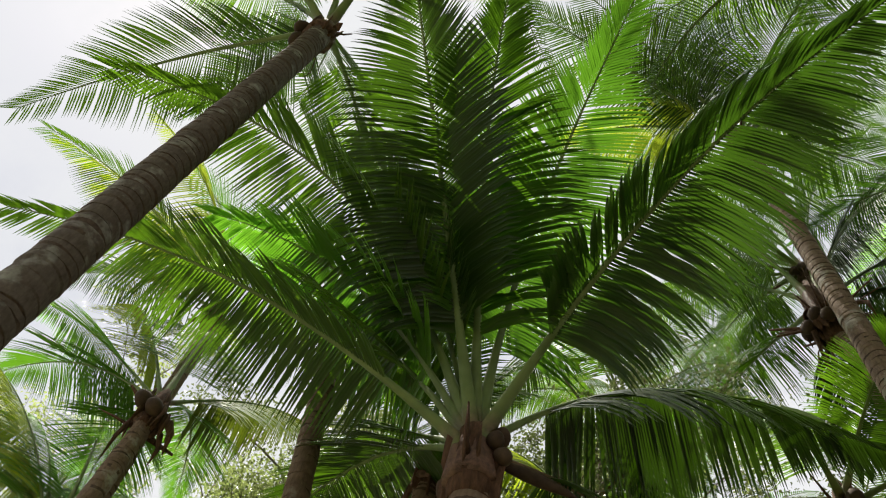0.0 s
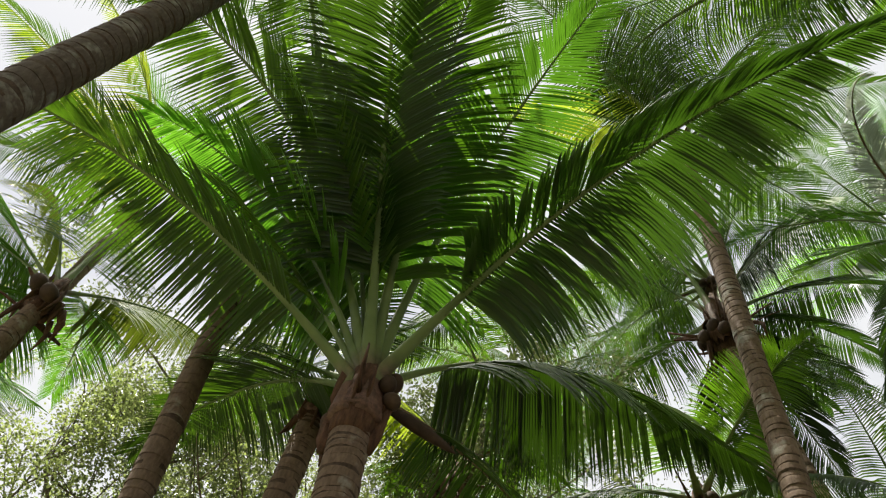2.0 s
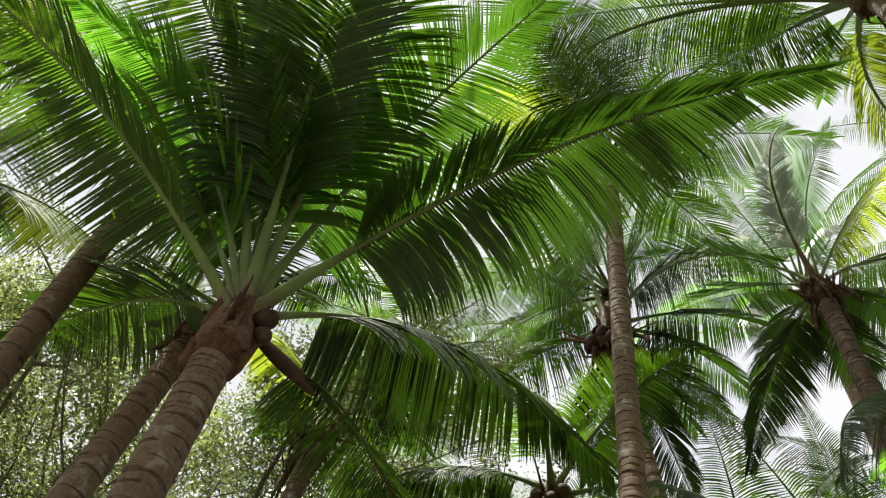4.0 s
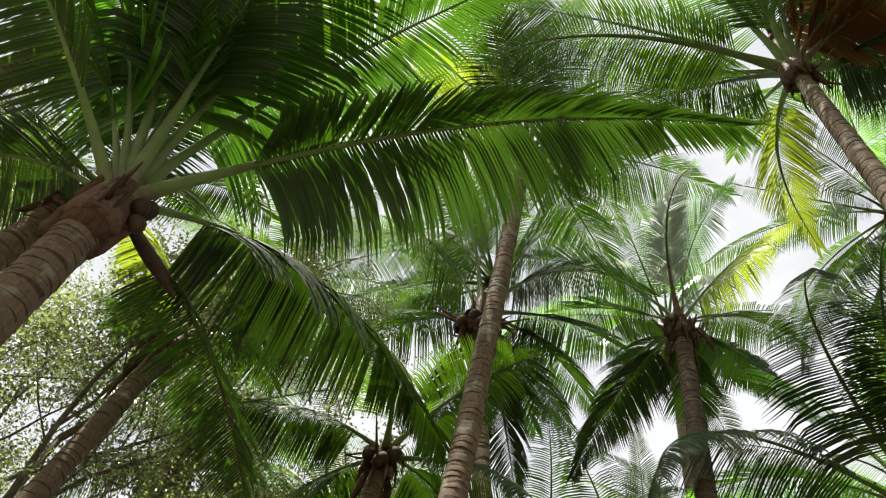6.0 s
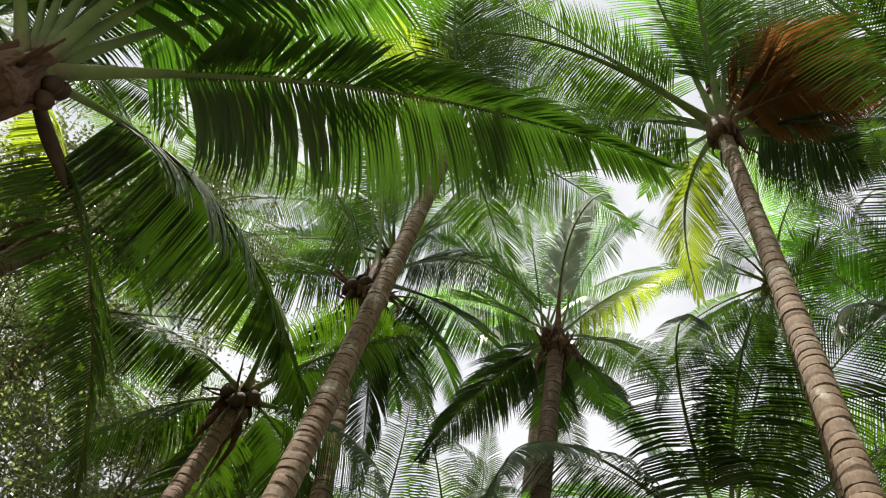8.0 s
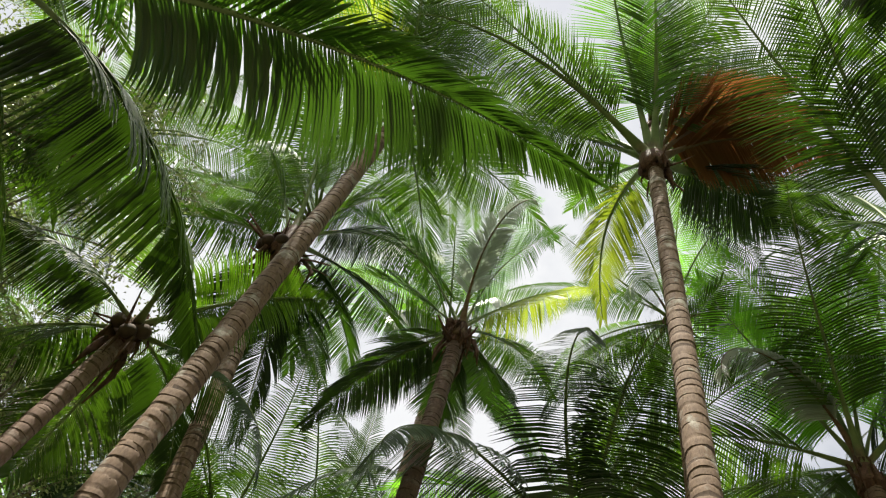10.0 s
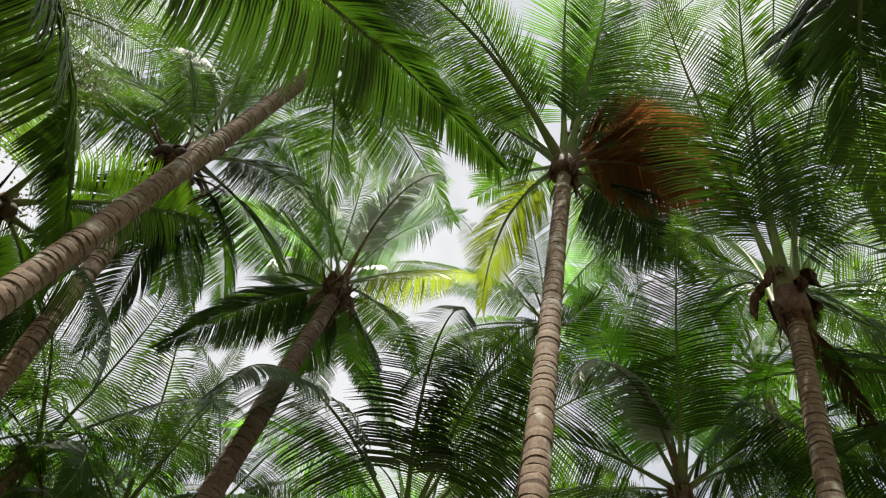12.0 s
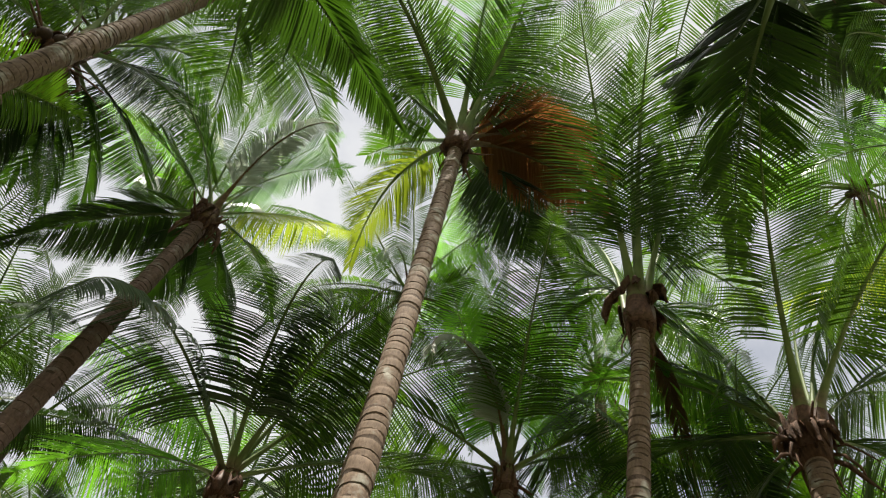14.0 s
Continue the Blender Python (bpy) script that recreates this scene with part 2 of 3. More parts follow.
def joined(pieces):
    verts, faces, n = [], [], 0
    for v, f in pieces:
        verts.append(np.asarray(v))
        faces += [[i + n for i in q] for q in f]
        n += len(v)
    return np.concatenate(verts), faces


# ---- palms ----
def spine(az, el, length, droop, side=0.0, steps=28, power=1.5):
    """The midrib of a frond from its foot: azimuth, first elevation, total droop and sideways sweep in degrees."""
    u = np.linspace(0, 1, steps)
    e = np.radians(el - droop * u ** power)
    a = np.radians(az + side * u ** 1.3)
    d = np.stack([np.sin(a) * np.cos(e), np.cos(a) * np.cos(e), np.sin(e)], -1)
    step = length / (steps - 1)
    p = np.zeros((steps, 3))
    p[1:] = np.cumsum((d[:-1] + d[1:]) / 2 * step, axis=0)
    return p, d


def leaflets(p, d, rng, pairs, reach, roll=0.0, start=0.2, hang=0.5, fold=True, width=0.045, ragged=0.0, vee=0.0, close=1.0):
    """Two rows of folded, tapering leaflets along a midrib, each bending down by its own weight. Returns vertices and faces."""
    steps = len(p)
    v = np.repeat(np.linspace(0, 1, pairs), 2)
    sgn = np.tile([1.0, -1.0], pairs)
    keep = rng.random(len(v)) > ragged * (0.3 + 0.7 * rng.random(len(v)))
    v, sgn = v[keep], sgn[keep]
    n = len(v)
    u = np.clip(start + (1 - start) * v + rng.normal(0, 0.0006, n), 0, 1)
    x = u * (steps - 1)
    i = np.minimum(x.astype(int), steps - 2)
    w = (x - i)[:, None]
    foot = p[i] * (1 - w) + p[i + 1] * w
    t = d[i] * (1 - w) + d[i + 1] * w
    t /= np.linalg.norm(t, axis=1)[:, None]
    up0 = np.array([0.0, 0.0, 1.0]) - t * t[:, 2:3]
    weak = np.linalg.norm(up0, axis=1) < 0.15
    hor = d[0] * np.array([1, 1, 0])
    up0[weak] = (-hor - t * (t @ -hor)[:, None])[weak]
    up0 /= np.linalg.norm(up0, axis=1)[:, None]
    across = np.cross(t, up0)
    rr = np.radians(roll)
    nrm = up0 * np.cos(rr) + across * np.sin(rr)
    bi = np.cross(t, nrm)
    # neighbours stick together in sheets; between the sheets the row parts and sags unevenly
    row = (sgn > 0).astype(int)
    order = np.clip((v * (pairs - 1)).round().astype(int), 0, pairs - 1)
    lean, raise_, heavy = np.zeros((2, pairs)), np.zeros((2, pairs)), np.ones((2, pairs))
    for r_ in range(2):
        at = 0
        while at < pairs:
            end = at + int(rng.integers(3, 15))
            lean[r_, at:end], raise_[r_, at:end], heavy[r_, at:end] = rng.normal(0, 1.5), rng.normal(0, 4.0), rng.uniform(0.75, 1.3)
            at = end
    wave = rng.uniform(0, 6.28, 2)[row] + v * rng.uniform(5, 9, 2)[row]
    ang = np.radians(76 - 42 * v ** 1.8 + rng.normal(0, 0.4, n) + lean[row, order] + 2.0 * np.sin(wave)) * close
    level = np.sqrt(np.clip(1 - t[:, 2] ** 2, 0, 1))
    lift = np.radians(10 - 36 * level + vee + rng.normal(0, 0.9, n) + raise_[row, order] + 4.0 * np.sin(wave * 1.3 + 1))
    way = np.cos(ang)[:, None] * t + np.sin(ang)[:, None] * (sgn[:, None] * bi * np.cos(lift)[:, None] + nrm * np.sin(lift)[:, None])
    ln = reach * (0.52 + 0.48 * np.sin(np.pi * np.clip(v * 1.15 + 0.12, 0, 1)) ** 0.8) * (1 - 0.45 * v ** 4) * rng.normal(1, 0.03, n)
    ln *= np.where(rng.random(n) < ragged * 0.6, rng.uniform(0.3, 0.8, n), 1)
    segs = 4 if pairs > 110 else 3
    # narrow where it joins the midrib, broadest a third of the way out, then a long taper
    prof = np.array([0.42, 1.08, 1.0, 0.66, 0.04]) if segs == 4 else np.array([0.42, 1.08, 0.85, 0.05])
    droop_amt = hang * (0.9 + 0.1 * rng.random(n)) * (1 - 0.35 * v) * heavy[row, order]
    pts, dirs, cur, q = [foot], [way], way.copy(), foot.copy()
    for k in range(segs):
        q = q + cur * (ln / segs)[:, None]
        pts.append(q)
        dirs.append(cur)
        cur = cur + np.array([0, 0, -1.0]) * (droop_amt * (0.45 + 0.4 * k / segs))[:, None]
        cur /= np.linalg.norm(cur, axis=1)[:, None]
    wd = width * rng.normal(1, 0.08, n) * (1 - 0.4 * v)
    # the blade's breadth runs along the midrib, turned a little as slats are
    tilt = np.radians(rng.normal(9, 4, n))
    rows = []
    for k in range(segs + 1):
        b = np.cross(dirs[k], nrm * np.cos(tilt)[:, None] + t * np.sin(tilt)[:, None])
        b /= np.linalg.norm(b, axis=1)[:, None] + 1e-9
        hw = (wd * prof[k] / 2)[:, None]
        if fold:
            nn = np.cross(b, dirs[k])
            nn *= np.sign((nn * nrm).sum(1))[:, None]
            rows += [pts[k] - b * hw - nn * hw * 0.45, pts[k], pts[k] + b * hw - nn * hw * 0.45]
        else:
            rows += [pts[k] - b * hw, pts[k] + b * hw]
    c = 3 if fold else 2
    verts = np.stack(rows, 1).reshape(-1, 3)
    per = c * (segs + 1)
    quads = []
    for k in range(segs):
        for s in range(c - 1):
            a0 = k * c + s
            quads.append([a0, a0 + 1, a0 + c + 1, a0 + c])
    faces = (np.array(quads)[None] + (np.arange(n) * per)[:, None, None]).reshape(-1, 4)
    return verts, faces


def frond(parent, foot, rng, az, el, length, droop, side=0.0, roll=0.0, reach=0.8, pairs=85, hang=0.5, leaf=None, stalk=None, fold=True, ragged=0.03, start=0.22, label="", thick=1.0, width=0.045, vee=0.0, clasp=None, close=1.0):
    """One frond: a grooved stalk that widens into a clasping base, and its two rows of leaflets."""
    p, d = spine(az, el, length, droop, side)
    u = np.linspace(0, 1, len(p))
    rad = thick * (0.030 * (1 - u) ** 1.2 + 0.005 + 0.022 * np.clip(1 - u / 0.16, 0, 1) ** 1.3)
    q, qr = p, rad
    if clasp is not None:
        low = np.array(clasp, float) - np.array(foot, float)
        k = np.array([0.0, 0.33, 0.66])[:, None]
        q = np.concatenate([low * (1 - k), p])
        qr = np.concatenate([rad[0] * np.array([2.1, 1.95, 1.45]), rad])
    hor = np.array([np.sin(np.radians(az + 90)), np.cos(np.radians(az + 90)), 0.0])
    v, f = tube(q, qr, 8, 0.58, np.cross(hor, d[len(d) // 2]))
    ob = part("frond", mesh_from("frond", v, f, stalk or RACHIS), parent, label)
    ob.location = foot
    v, f = leaflets(p, d, rng, pairs, reach, roll, start, hang, fold, width, ragged, vee, close)
    tagged(part("leaf_blade", mesh_from("leaf_blade", v, f, leaf or LEAF), ob), kind="stuff")
    return ob


def trunk_mesh(base, top, bow, r0, r1, rng, ring=0.085, sides=18, mat=None, step=1.0):
    """A leaning, gently bowed palm stem with a swollen foot; every ring hangs a low lip over the narrow dark leaf scar below it."""
    base, top, bow = np.array(base, float), np.array(top, float), np.array(bow, float)
    h = np.linalg.norm(top - base)
    cuts = [0.0]
    while cuts[-1] < h - 0.02:
        cuts.append(cuts[-1] + ring * rng.uniform(0.6, 1.45) * (0.75 if cuts[-1] > h - 0.9 else 1))
    cuts = np.array(cuts) * h / cuts[-1]
    k = len(cuts) - 1
    s, r = [], []
    for i in range(k):
        g, z = cuts[i + 1] - cuts[i], cuts[i]
        rr = (r0 + (r1 - r0) * min(1, z / h * 1.1) + 0.10 * math.exp(-z / 0.35)) * rng.normal(1, 0.010)
        lip = rng.uniform(0.008, 0.032) * step
        scar = min(0.3, rng.uniform(0.004, 0.011) / g)
        for a, b in ((0.0, 1 + lip), (0.10, 1 + lip * 0.8), (0.55, 1.0), (1 - scar, 0.988), (1 - scar * 0.2, 0.972 - lip * 0.3)):
            s.append((z + g * a) / h)
            r.append(rr * b)
    s, r = np.array(s), np.array(r)
    p = base + (top - base) * s[:, None] + bow * (4 * s * (1 - s))[:, None]
    verts, faces = tube(p, r, sides, 1.0, (0.2, 1.0, 0.0))
    wob = rng.normal(0, 1, (k, sides))
    wob = (wob + np.roll(wob, 1, 1) + np.roll(wob, -1, 1)) / 3
    ang = np.linspace(0, 2 * np.pi, sides, endpoint=False)
    tilt = rng.normal(0, 0.011, (k, 1)) * np.cos(ang[None] + rng.uniform(0, 6.28, (k, 1))) + wob * 0.007
    verts = verts.reshape(len(s), sides, 3)
    verts[:, :, 2] += np.repeat(tilt, 5, 0)
    verts += (verts - p[:, None, :]) * np.repeat(wob, 5, 0)[:, :, None] * 0.022
    verts[0, :, 2] = verts[0, :, 2].min()
    me = mesh_from("trunk", verts.reshape(-1, 3) - base, faces, [mat or BARK, SCAR_SHADE])
    # the scars, with the shade painted under each lip, do not run all the way round
    gap = rng.random((k, sides))
    gap = (gap + np.roll(gap, 1, 1) + np.roll(gap, 2, 1) + np.roll(gap, -1, 1)) / 4
    cut = (gap < 0.64) & (rng.random((k, 1)) < 0.88)
    index = np.zeros((len(s) - 1, sides), np.int32)
    index[3::5] = cut
    index[4::5] = cut[:len(index[4::5])]
    full = np.zeros(len(me.polygons), np.int32)
    full[:index.size] = index.ravel()
    me.polygons.foreach_set("material_index", full)
    return me


def nut_mesh(rng, mat, r=0.088):
    bm = bmesh.new()
    bmesh.ops.create_uvsphere(bm, u_segments=14, v_segments=9, radius=r)
    for v in bm.verts:
        a = math.atan2(v.co.y, v.co.x)
        f = 1 + 0.06 * math.cos(3 * a) * (1 - abs(v.co.z) / r)
        v.co.x *= f
        v.co.y *= f
        v.co.z *= 1.22 + (0.1 if v.co.z < 0 else 0)
    me = bpy.data.meshes.new("coconut")
    bm.to_mesh(me)
    bm.free()
    me.materials.append(mat)
    me.polygons.foreach_set("use_smooth", np.ones(len(me.polygons), bool))
    return me


def heart_mesh(rng, r, h, wraps=9):
    """The brown head of a palm: a fibre-wrapped bud with a few torn leaf bases that lie close against it."""
    pieces = [tube([(0, 0, -0.30 * h), (0, 0, -0.1 * h), (0, 0, 0.3 * h), (0, 0, 0.8 * h), (0, 0, 1.1 * h)], [r * 0.95, r * 1.03, r * 1.12, r * 0.8, r * 0.25], 14)]
    for i in range(wraps):
        a = i * 2.4 + rng.uniform(-0.3, 0.3)
        z0, ln, out = rng.uniform(-0.35, 0.25) * h, rng.uniform(0.35, 0.8) * h, rng.uniform(1.05, 1.5)
        c, s = math.cos(a), math.sin(a)
        q = [(c * r * 0.85, s * r * 0.85, z0 - ln * 0.3), (c * r * 1.0, s * r * 1.0, z0), (c * r * 1.08 * out ** 0.4, s * r * 1.08 * out ** 0.4, z0 + ln * 0.5), (c * r * out * 1.1, s * r * out * 1.1, z0 + ln)]
        pieces.append(tube(q, [r * 0.35, r * 0.45, r * 0.3, r * rng.uniform(0.05, 0.18)], 7, 0.3, (-s, c, 0.0)))
    return joined(pieces)


def rags_mesh(rng, r, count, length):
    """Torn fibre cloth and dead flower stalks that hang under the head of a palm."""
    pieces = []
    for i in range(count):
        a, ln = rng.uniform(0, 6.28), length * rng.uniform(0.4, 1.2)
        c, s = math.cos(a), math.sin(a)
        out = rng.uniform(1.2, 2.6)
        z0 = rng.uniform(-0.15, 0.2)
        if rng.random() < 0.45:
            # a broken stalk that sticks out stiffly
            up, far = rng.uniform(-0.35, 0.55), r + ln * rng.uniform(0.4, 0.75)
            pts = [(c * r * 0.8, s * r * 0.8, z0), (c * (r + far) / 2, s * (r + far) / 2, z0 + up * ln * 0.6), (c * far, s * far, z0 + up * ln + rng.normal(0, 0.05))]
            w = rng.uniform(0.012, 0.034)
            pieces.append(tube(pts, [w * 1.5, w, w * rng.uniform(0.25, 0.7)], 6, 0.5, (-s, c, 0.0)))
            continue
        pts = [(c * r, s * r, z0), (c * r * (1 + out) / 2, s * r * (1 + out) / 2, z0 + 0.05 - ln * 0.15), (c * r * out, s * r * out, z0 - ln * 0.45), (c * r * out * 1.05 + rng.normal(0, 0.03), s * r * out * 1.05 + rng.normal(0, 0.03), z0 - ln)]
        w = rng.uniform(0.012, 0.05)
        pieces.append(tube(pts, [w, w * 1.2, w * 0.9, w * 0.2], 6, 0.4, (-s, c, 0.0)))
    return pieces


def cloth_mesh(rng, r, narrow=1.0):
    """A torn, sagging sheet of the woven fibre that wraps the leaf bases, with a ragged lower edge."""
    nu, nv = 9, 10
    half, drop = rng.uniform(0.6, 1.0) / narrow, rng.uniform(0.28, 0.5)
    bulge = rng.uniform(0.03, 0.08)
    edge = rng.uniform(0.35, 1.15, nu)
    verts = []
    for side in (1.0, 0.93):
        for j in range(nv):
            w = j / (nv - 1)
            for i in range(nu):
                a = (i / (nu - 1) - 0.5) * 2 * half * (1 - 0.45 * w)
                rad = (r * 1.1 + bulge * math.sin(math.pi * min(1, w * 1.1)) + 0.05 * w + 0.02 * math.sin(7 * a + 5 * w)) * side
                verts.append((math.cos(a) * rad, math.sin(a) * rad, -drop * w * edge[i]))
    faces, m = [], nu * nv
    for j in range(nv - 1):
        for i in range(nu - 1):
            a = j * nu + i
            faces.append([a, a + 1, a + nu + 1, a + nu])
            faces.append([m + a, m + a + nu, m + a + nu + 1, m + a + 1])
    rim = [(i, i + 1) for i in range(nu - 1)] + [(j * nu + nu - 1, (j + 1) * nu + nu - 1) for j in range(nv - 1)] + [((nv - 1) * nu + i + 1, (nv - 1) * nu + i) for i in range(nu - 1)] + [((j + 1) * nu, j * nu) for j in range(nv - 1)]
    faces += [[b, a, m + a, m + b] for a, b in rim]
    return mesh_from("fibre_cloth", verts, faces, FIBRE)


def spathe_mesh(az, el, length):
    """The woody, boat-shaped sheath of a spent flower, with a split along its belly."""
    a, e = radians(az), radians(el)
    d = np.array([math.sin(a) * math.cos(e), math.cos(a) * math.cos(e), math.sin(e)])
    u = np.linspace(0, 1, 14)
    p = d * (u * length)[:, None] + np.array([0, 0, -0.07 * length])[None] * (u ** 2)[:, None]
    rad = 0.016 + 0.036 * np.sin(np.pi * np.clip(u * 0.92 + 0.06, 0, 1)) ** 1.4
    rad[-1] = 0.004
    v, f = tube(p, rad, 12, 0.7, (-math.cos(a), math.sin(a), 0.0))
    v = v.reshape(14, 12, 3)
    v[3:12, 2:4] += (p[3:12, None, :] - v[3:12, 2:4]) * 0.55
    return mesh_from("flower_sheath", v.reshape(-1, 3), f, HUSK)


def palm(label, base, top, bow=(0, 0, 0), r0=0.15, r1=0.10, fronds=(), seed=1, nuts=(), head=1.0, reach=0.8, pairs=85, fold=True, ring=0.085, mat=None, rags=10, rag_len=0.5, group="coconut palms of the grove", width=0.045, sides=18, hang=0.5, thick=1.0, cloth=0, step=1.0, spread=1.0, bare=0.17, flare=1.0, nut_r=0.088):
    """A coconut palm. Each frond: azimuth, elevation, length, droop, sideways sweep, roll, and a kind: g green, s
    slight and stiff, b brightened as if sunlit, k darkened as if shaded, h darkened and hanging, o darkened further for
    deep shade, y yellowing, n narrow, d dry, r shrivelled, w weathered.
    """
    rng = np.random.default_rng(seed)
    thing = tagged(new("palm_tree"), label, "palm tree", group)
    thing.location = base
    base, top = np.array(base, float), np.array(top, float)
    part("trunk", trunk_mesh(base, top, bow, r0, r1, rng, ring, sides, mat, step), thing)
    crown = top - base
    v, f = heart_mesh(rng, r1 * (0.72 + 0.3 * head), 0.42 * head)
    heart = part("leaf_base_sheath", mesh_from("leaf_base_sheath", v, f, FIBRE), thing, "brown fibrous sheath of old leaf bases")
    heart.location = crown
    for v, f in rags_mesh(rng, r1 * (0.45 + 0.7 * head), rags, rag_len):
        ob = part("dead_stalk", mesh_from("dead_stalk", v, f, FIBRE), thing)
        ob.location = crown
    for i in range(cloth):
        ob = part("fibre_cloth", cloth_mesh(rng, r1 * (0.5 + 0.5 * head) * flare * rng.uniform(1 / flare ** 0.7, 1), flare ** 0.9), thing, "torn sheet of brown fibre")
        ob.location = crown + np.array([0, 0, rng.uniform(0.05, 0.42) + 0.28 * (flare - 1)])
        ob.rotation_euler = (rng.uniform(-0.3, 0.3) * (flare - 1), rng.uniform(-0.35, 0.1) * (flare - 1), i * 2.4 + rng.uniform(-0.3, 0.3))
    # leaf, stalk, label; then reach, number, sag, gaps, breadth and fall of the leaflets
    kinds = {"g": (LEAF, RACHIS, "", 1.0, 1.0, hang * 0.75, 0.05, 1.0, -4.0),
             "s": (LEAF, RACHIS, "", 0.88, 0.92, hang * 0.4, 0.05, 0.82, 3.0),
             "b": (LEAF_SUNLIT, RACHIS, "frond brightened as if sunlit", 1.0, 1.0, hang * 0.55, 0.04, 1.0, 0.0),
             "y": (LEAF_YELLOW, RACHIS, "yellowing frond", 1.0, 1.0, hang * 1.1, 0.08, 1.1, -22.0),
             "k": (LEAF_OLD_SHADED, RACHIS, "", 1.0, 1.0, hang * 0.95, 0.06, 1.05, -9.0),
             "h": (LEAF_OLD_SHADED, RACHIS, "", 1.12, 1.1, hang * 1.15, 0.05, 1.15, -18.0),
             "o": (LEAF_DEEP_SHADE, RACHIS, "frond darkened for shade", 1.05, 1.1, hang * 1.1, 0.05, 1.2, -14.0),
             "n": (LEAF_OLD_SHADED, RACHIS_DRY, "old narrow hanging frond", 0.7, 0.9, 0.7, 0.12, 0.8, -14.0),
             "d": (LEAF_DRY, RACHIS_DRY, "dead rust-brown frond", 1.0, 1.25, 0.85, 0.05, 1.35, -14.0),
             "r": (LEAF_BROWN, RACHIS_DRY, "shrivelled dead brown frond", 0.42, 1.0, 1.0, 0.15, 0.8, -35.0),
             "w": (LEAF_GREY, RACHIS_DRY, "weathered grey frond", 0.75, 1.3, 0.8, 0.08, 0.9, -22.0)}
    for az, el, length, droop, side, roll, kind in fronds:
        leaf, stalk, tag, size, more, sag, torn, broad, fall = kinds[kind]
        a, e = radians(az), radians(min(el, 75))
        off = np.array([math.sin(a) * math.cos(e), math.cos(a) * math.cos(e), 0.0]) * r1 * 0.9 * head * spread + np.array([math.sin(a), math.cos(a), 0.0]) * r1 * 0.5 * (spread - 1) + np.array([0, 0, 0.12 * head + 0.25 * head * max(0, math.sin(e))])
        grip = crown + np.array([math.sin(a), math.cos(a), 0.0]) * r1 * 0.75 + np.array([0, 0, -0.10 + 0.1 * math.sin(e)])
        frond(thing, crown + off, rng, az, el, length, droop, side, roll, reach * (0.8 + 0.2 * min(1, length / 4)) * size, int(pairs * more), sag, leaf, stalk, fold, torn, bare, tag, thick, width * broad, fall, grip, 0.72 if kind == "w" else 1.0)
    if nuts:
        me = nut_mesh(rng, HUSK, nut_r)
        for az, out, z in nuts:
            a = radians(az)
            ob = part("coconut", me, thing)
            ob.location = crown + np.array([math.sin(a) * out, math.cos(a) * out, z])
            ob.rotation_euler = (rng.uniform(-0.6, 0.6), rng.uniform(-0.6, 0.6), rng.uniform(0, 6))
    return thing


def crown_of(seed, count, length, lo=-35, hi=78, kinds="ggggkkkky", old=0.6):
    """A full crown in the palm's own spiral: young fronds upright, old ones hanging."""
    rng = np.random.default_rng(seed)
    rows = []
    for i in range(count):
        q = (i + 0.5) / count
        el = hi - (hi - lo) * q ** 0.85 + rng.normal(0, 5)
        rows.append((seed * 37 + i * 137.5 + rng.normal(0, 8), el, length * (0.8 + 0.3 * math.sin(math.pi * min(1, q + 0.2))) * rng.normal(1, 0.06), 50 + 30 * rng.random() + 15 * (1 - abs(q - 0.5)), rng.normal(0, 14), rng.normal(0, 18), "g" if q < old else kinds[rng.integers(len(kinds))]))
    return rows


# ---- the ground ----
def ground():
    n, far = 60, 1500.0
    g = np.sign(np.linspace(-1, 1, n)) * np.abs(np.linspace(-1, 1, n)) ** 4 * far
    gx, gy = np.meshgrid(g, g, indexing="ij")
    gz = 0.05 * np.sin(gx * 0.9 + 1) * np.cos(gy * 0.7) * (np.hypot(gx, gy) < 60) - 0.06
    i, j = np.meshgrid(np.arange(n - 1), np.arange(n - 1), indexing="ij")
    faces = np.stack([i * n + j, (i + 1) * n + j, (i + 1) * n + j + 1, i * n + j + 1], -1).reshape(-1, 4)
    ob = new("ground", mesh_from("ground", np.stack([gx, gy, gz], -1).reshape(-1, 3), faces, SOIL))
    tagged(ob, "sandy soil with patches of low green under palms", "ground", "", "structure")


ground()

# ---- the near palms: azimuth, elevation, length, droop, sweep, roll and kind of every frond ----
A_FRONDS = [
    (225, 38, 4.08, 45, -1, 0, "s"),
    (253, 60, 4.59, 47, -11, 0, "g"),
    (209, 67, 5.45, 70, 15, 0, "g"),
    (231, 63, 3.70, 48, 2, 0, "b"),
    (220, 76, 4.03, 24, -13, 0, "g"),
    (172, 64, 4.77, 25, -12, 0, "k"),
    (157, 72, 4.14, 47, -23, 0, "k"),
    (112, 81, 4.50, 61, 10, 0, "b"),
    (96, 52, 4.91, 49, -1, 0, "o"),
    (25, 55, 4.71, 77, 20, 0, "h"),
    (1, 35, 5.21, 61, 14, 0, "n"),
    (295, 48, 4.66, 45, 3, 0, "s"),
    (293, 43, 4.59, 47, -4, 0, "s"),
]
T_FRONDS = [
    (252, 31, 4.29, 62, 1, 0, "g"),
    (272, 58, 4.25, 50, -6, 0, "k"),
    (235, 64, 4.37, 60, 3, 0, "g"),
    (289, 73, 4.27, 44, 1, 0, "g"),
]
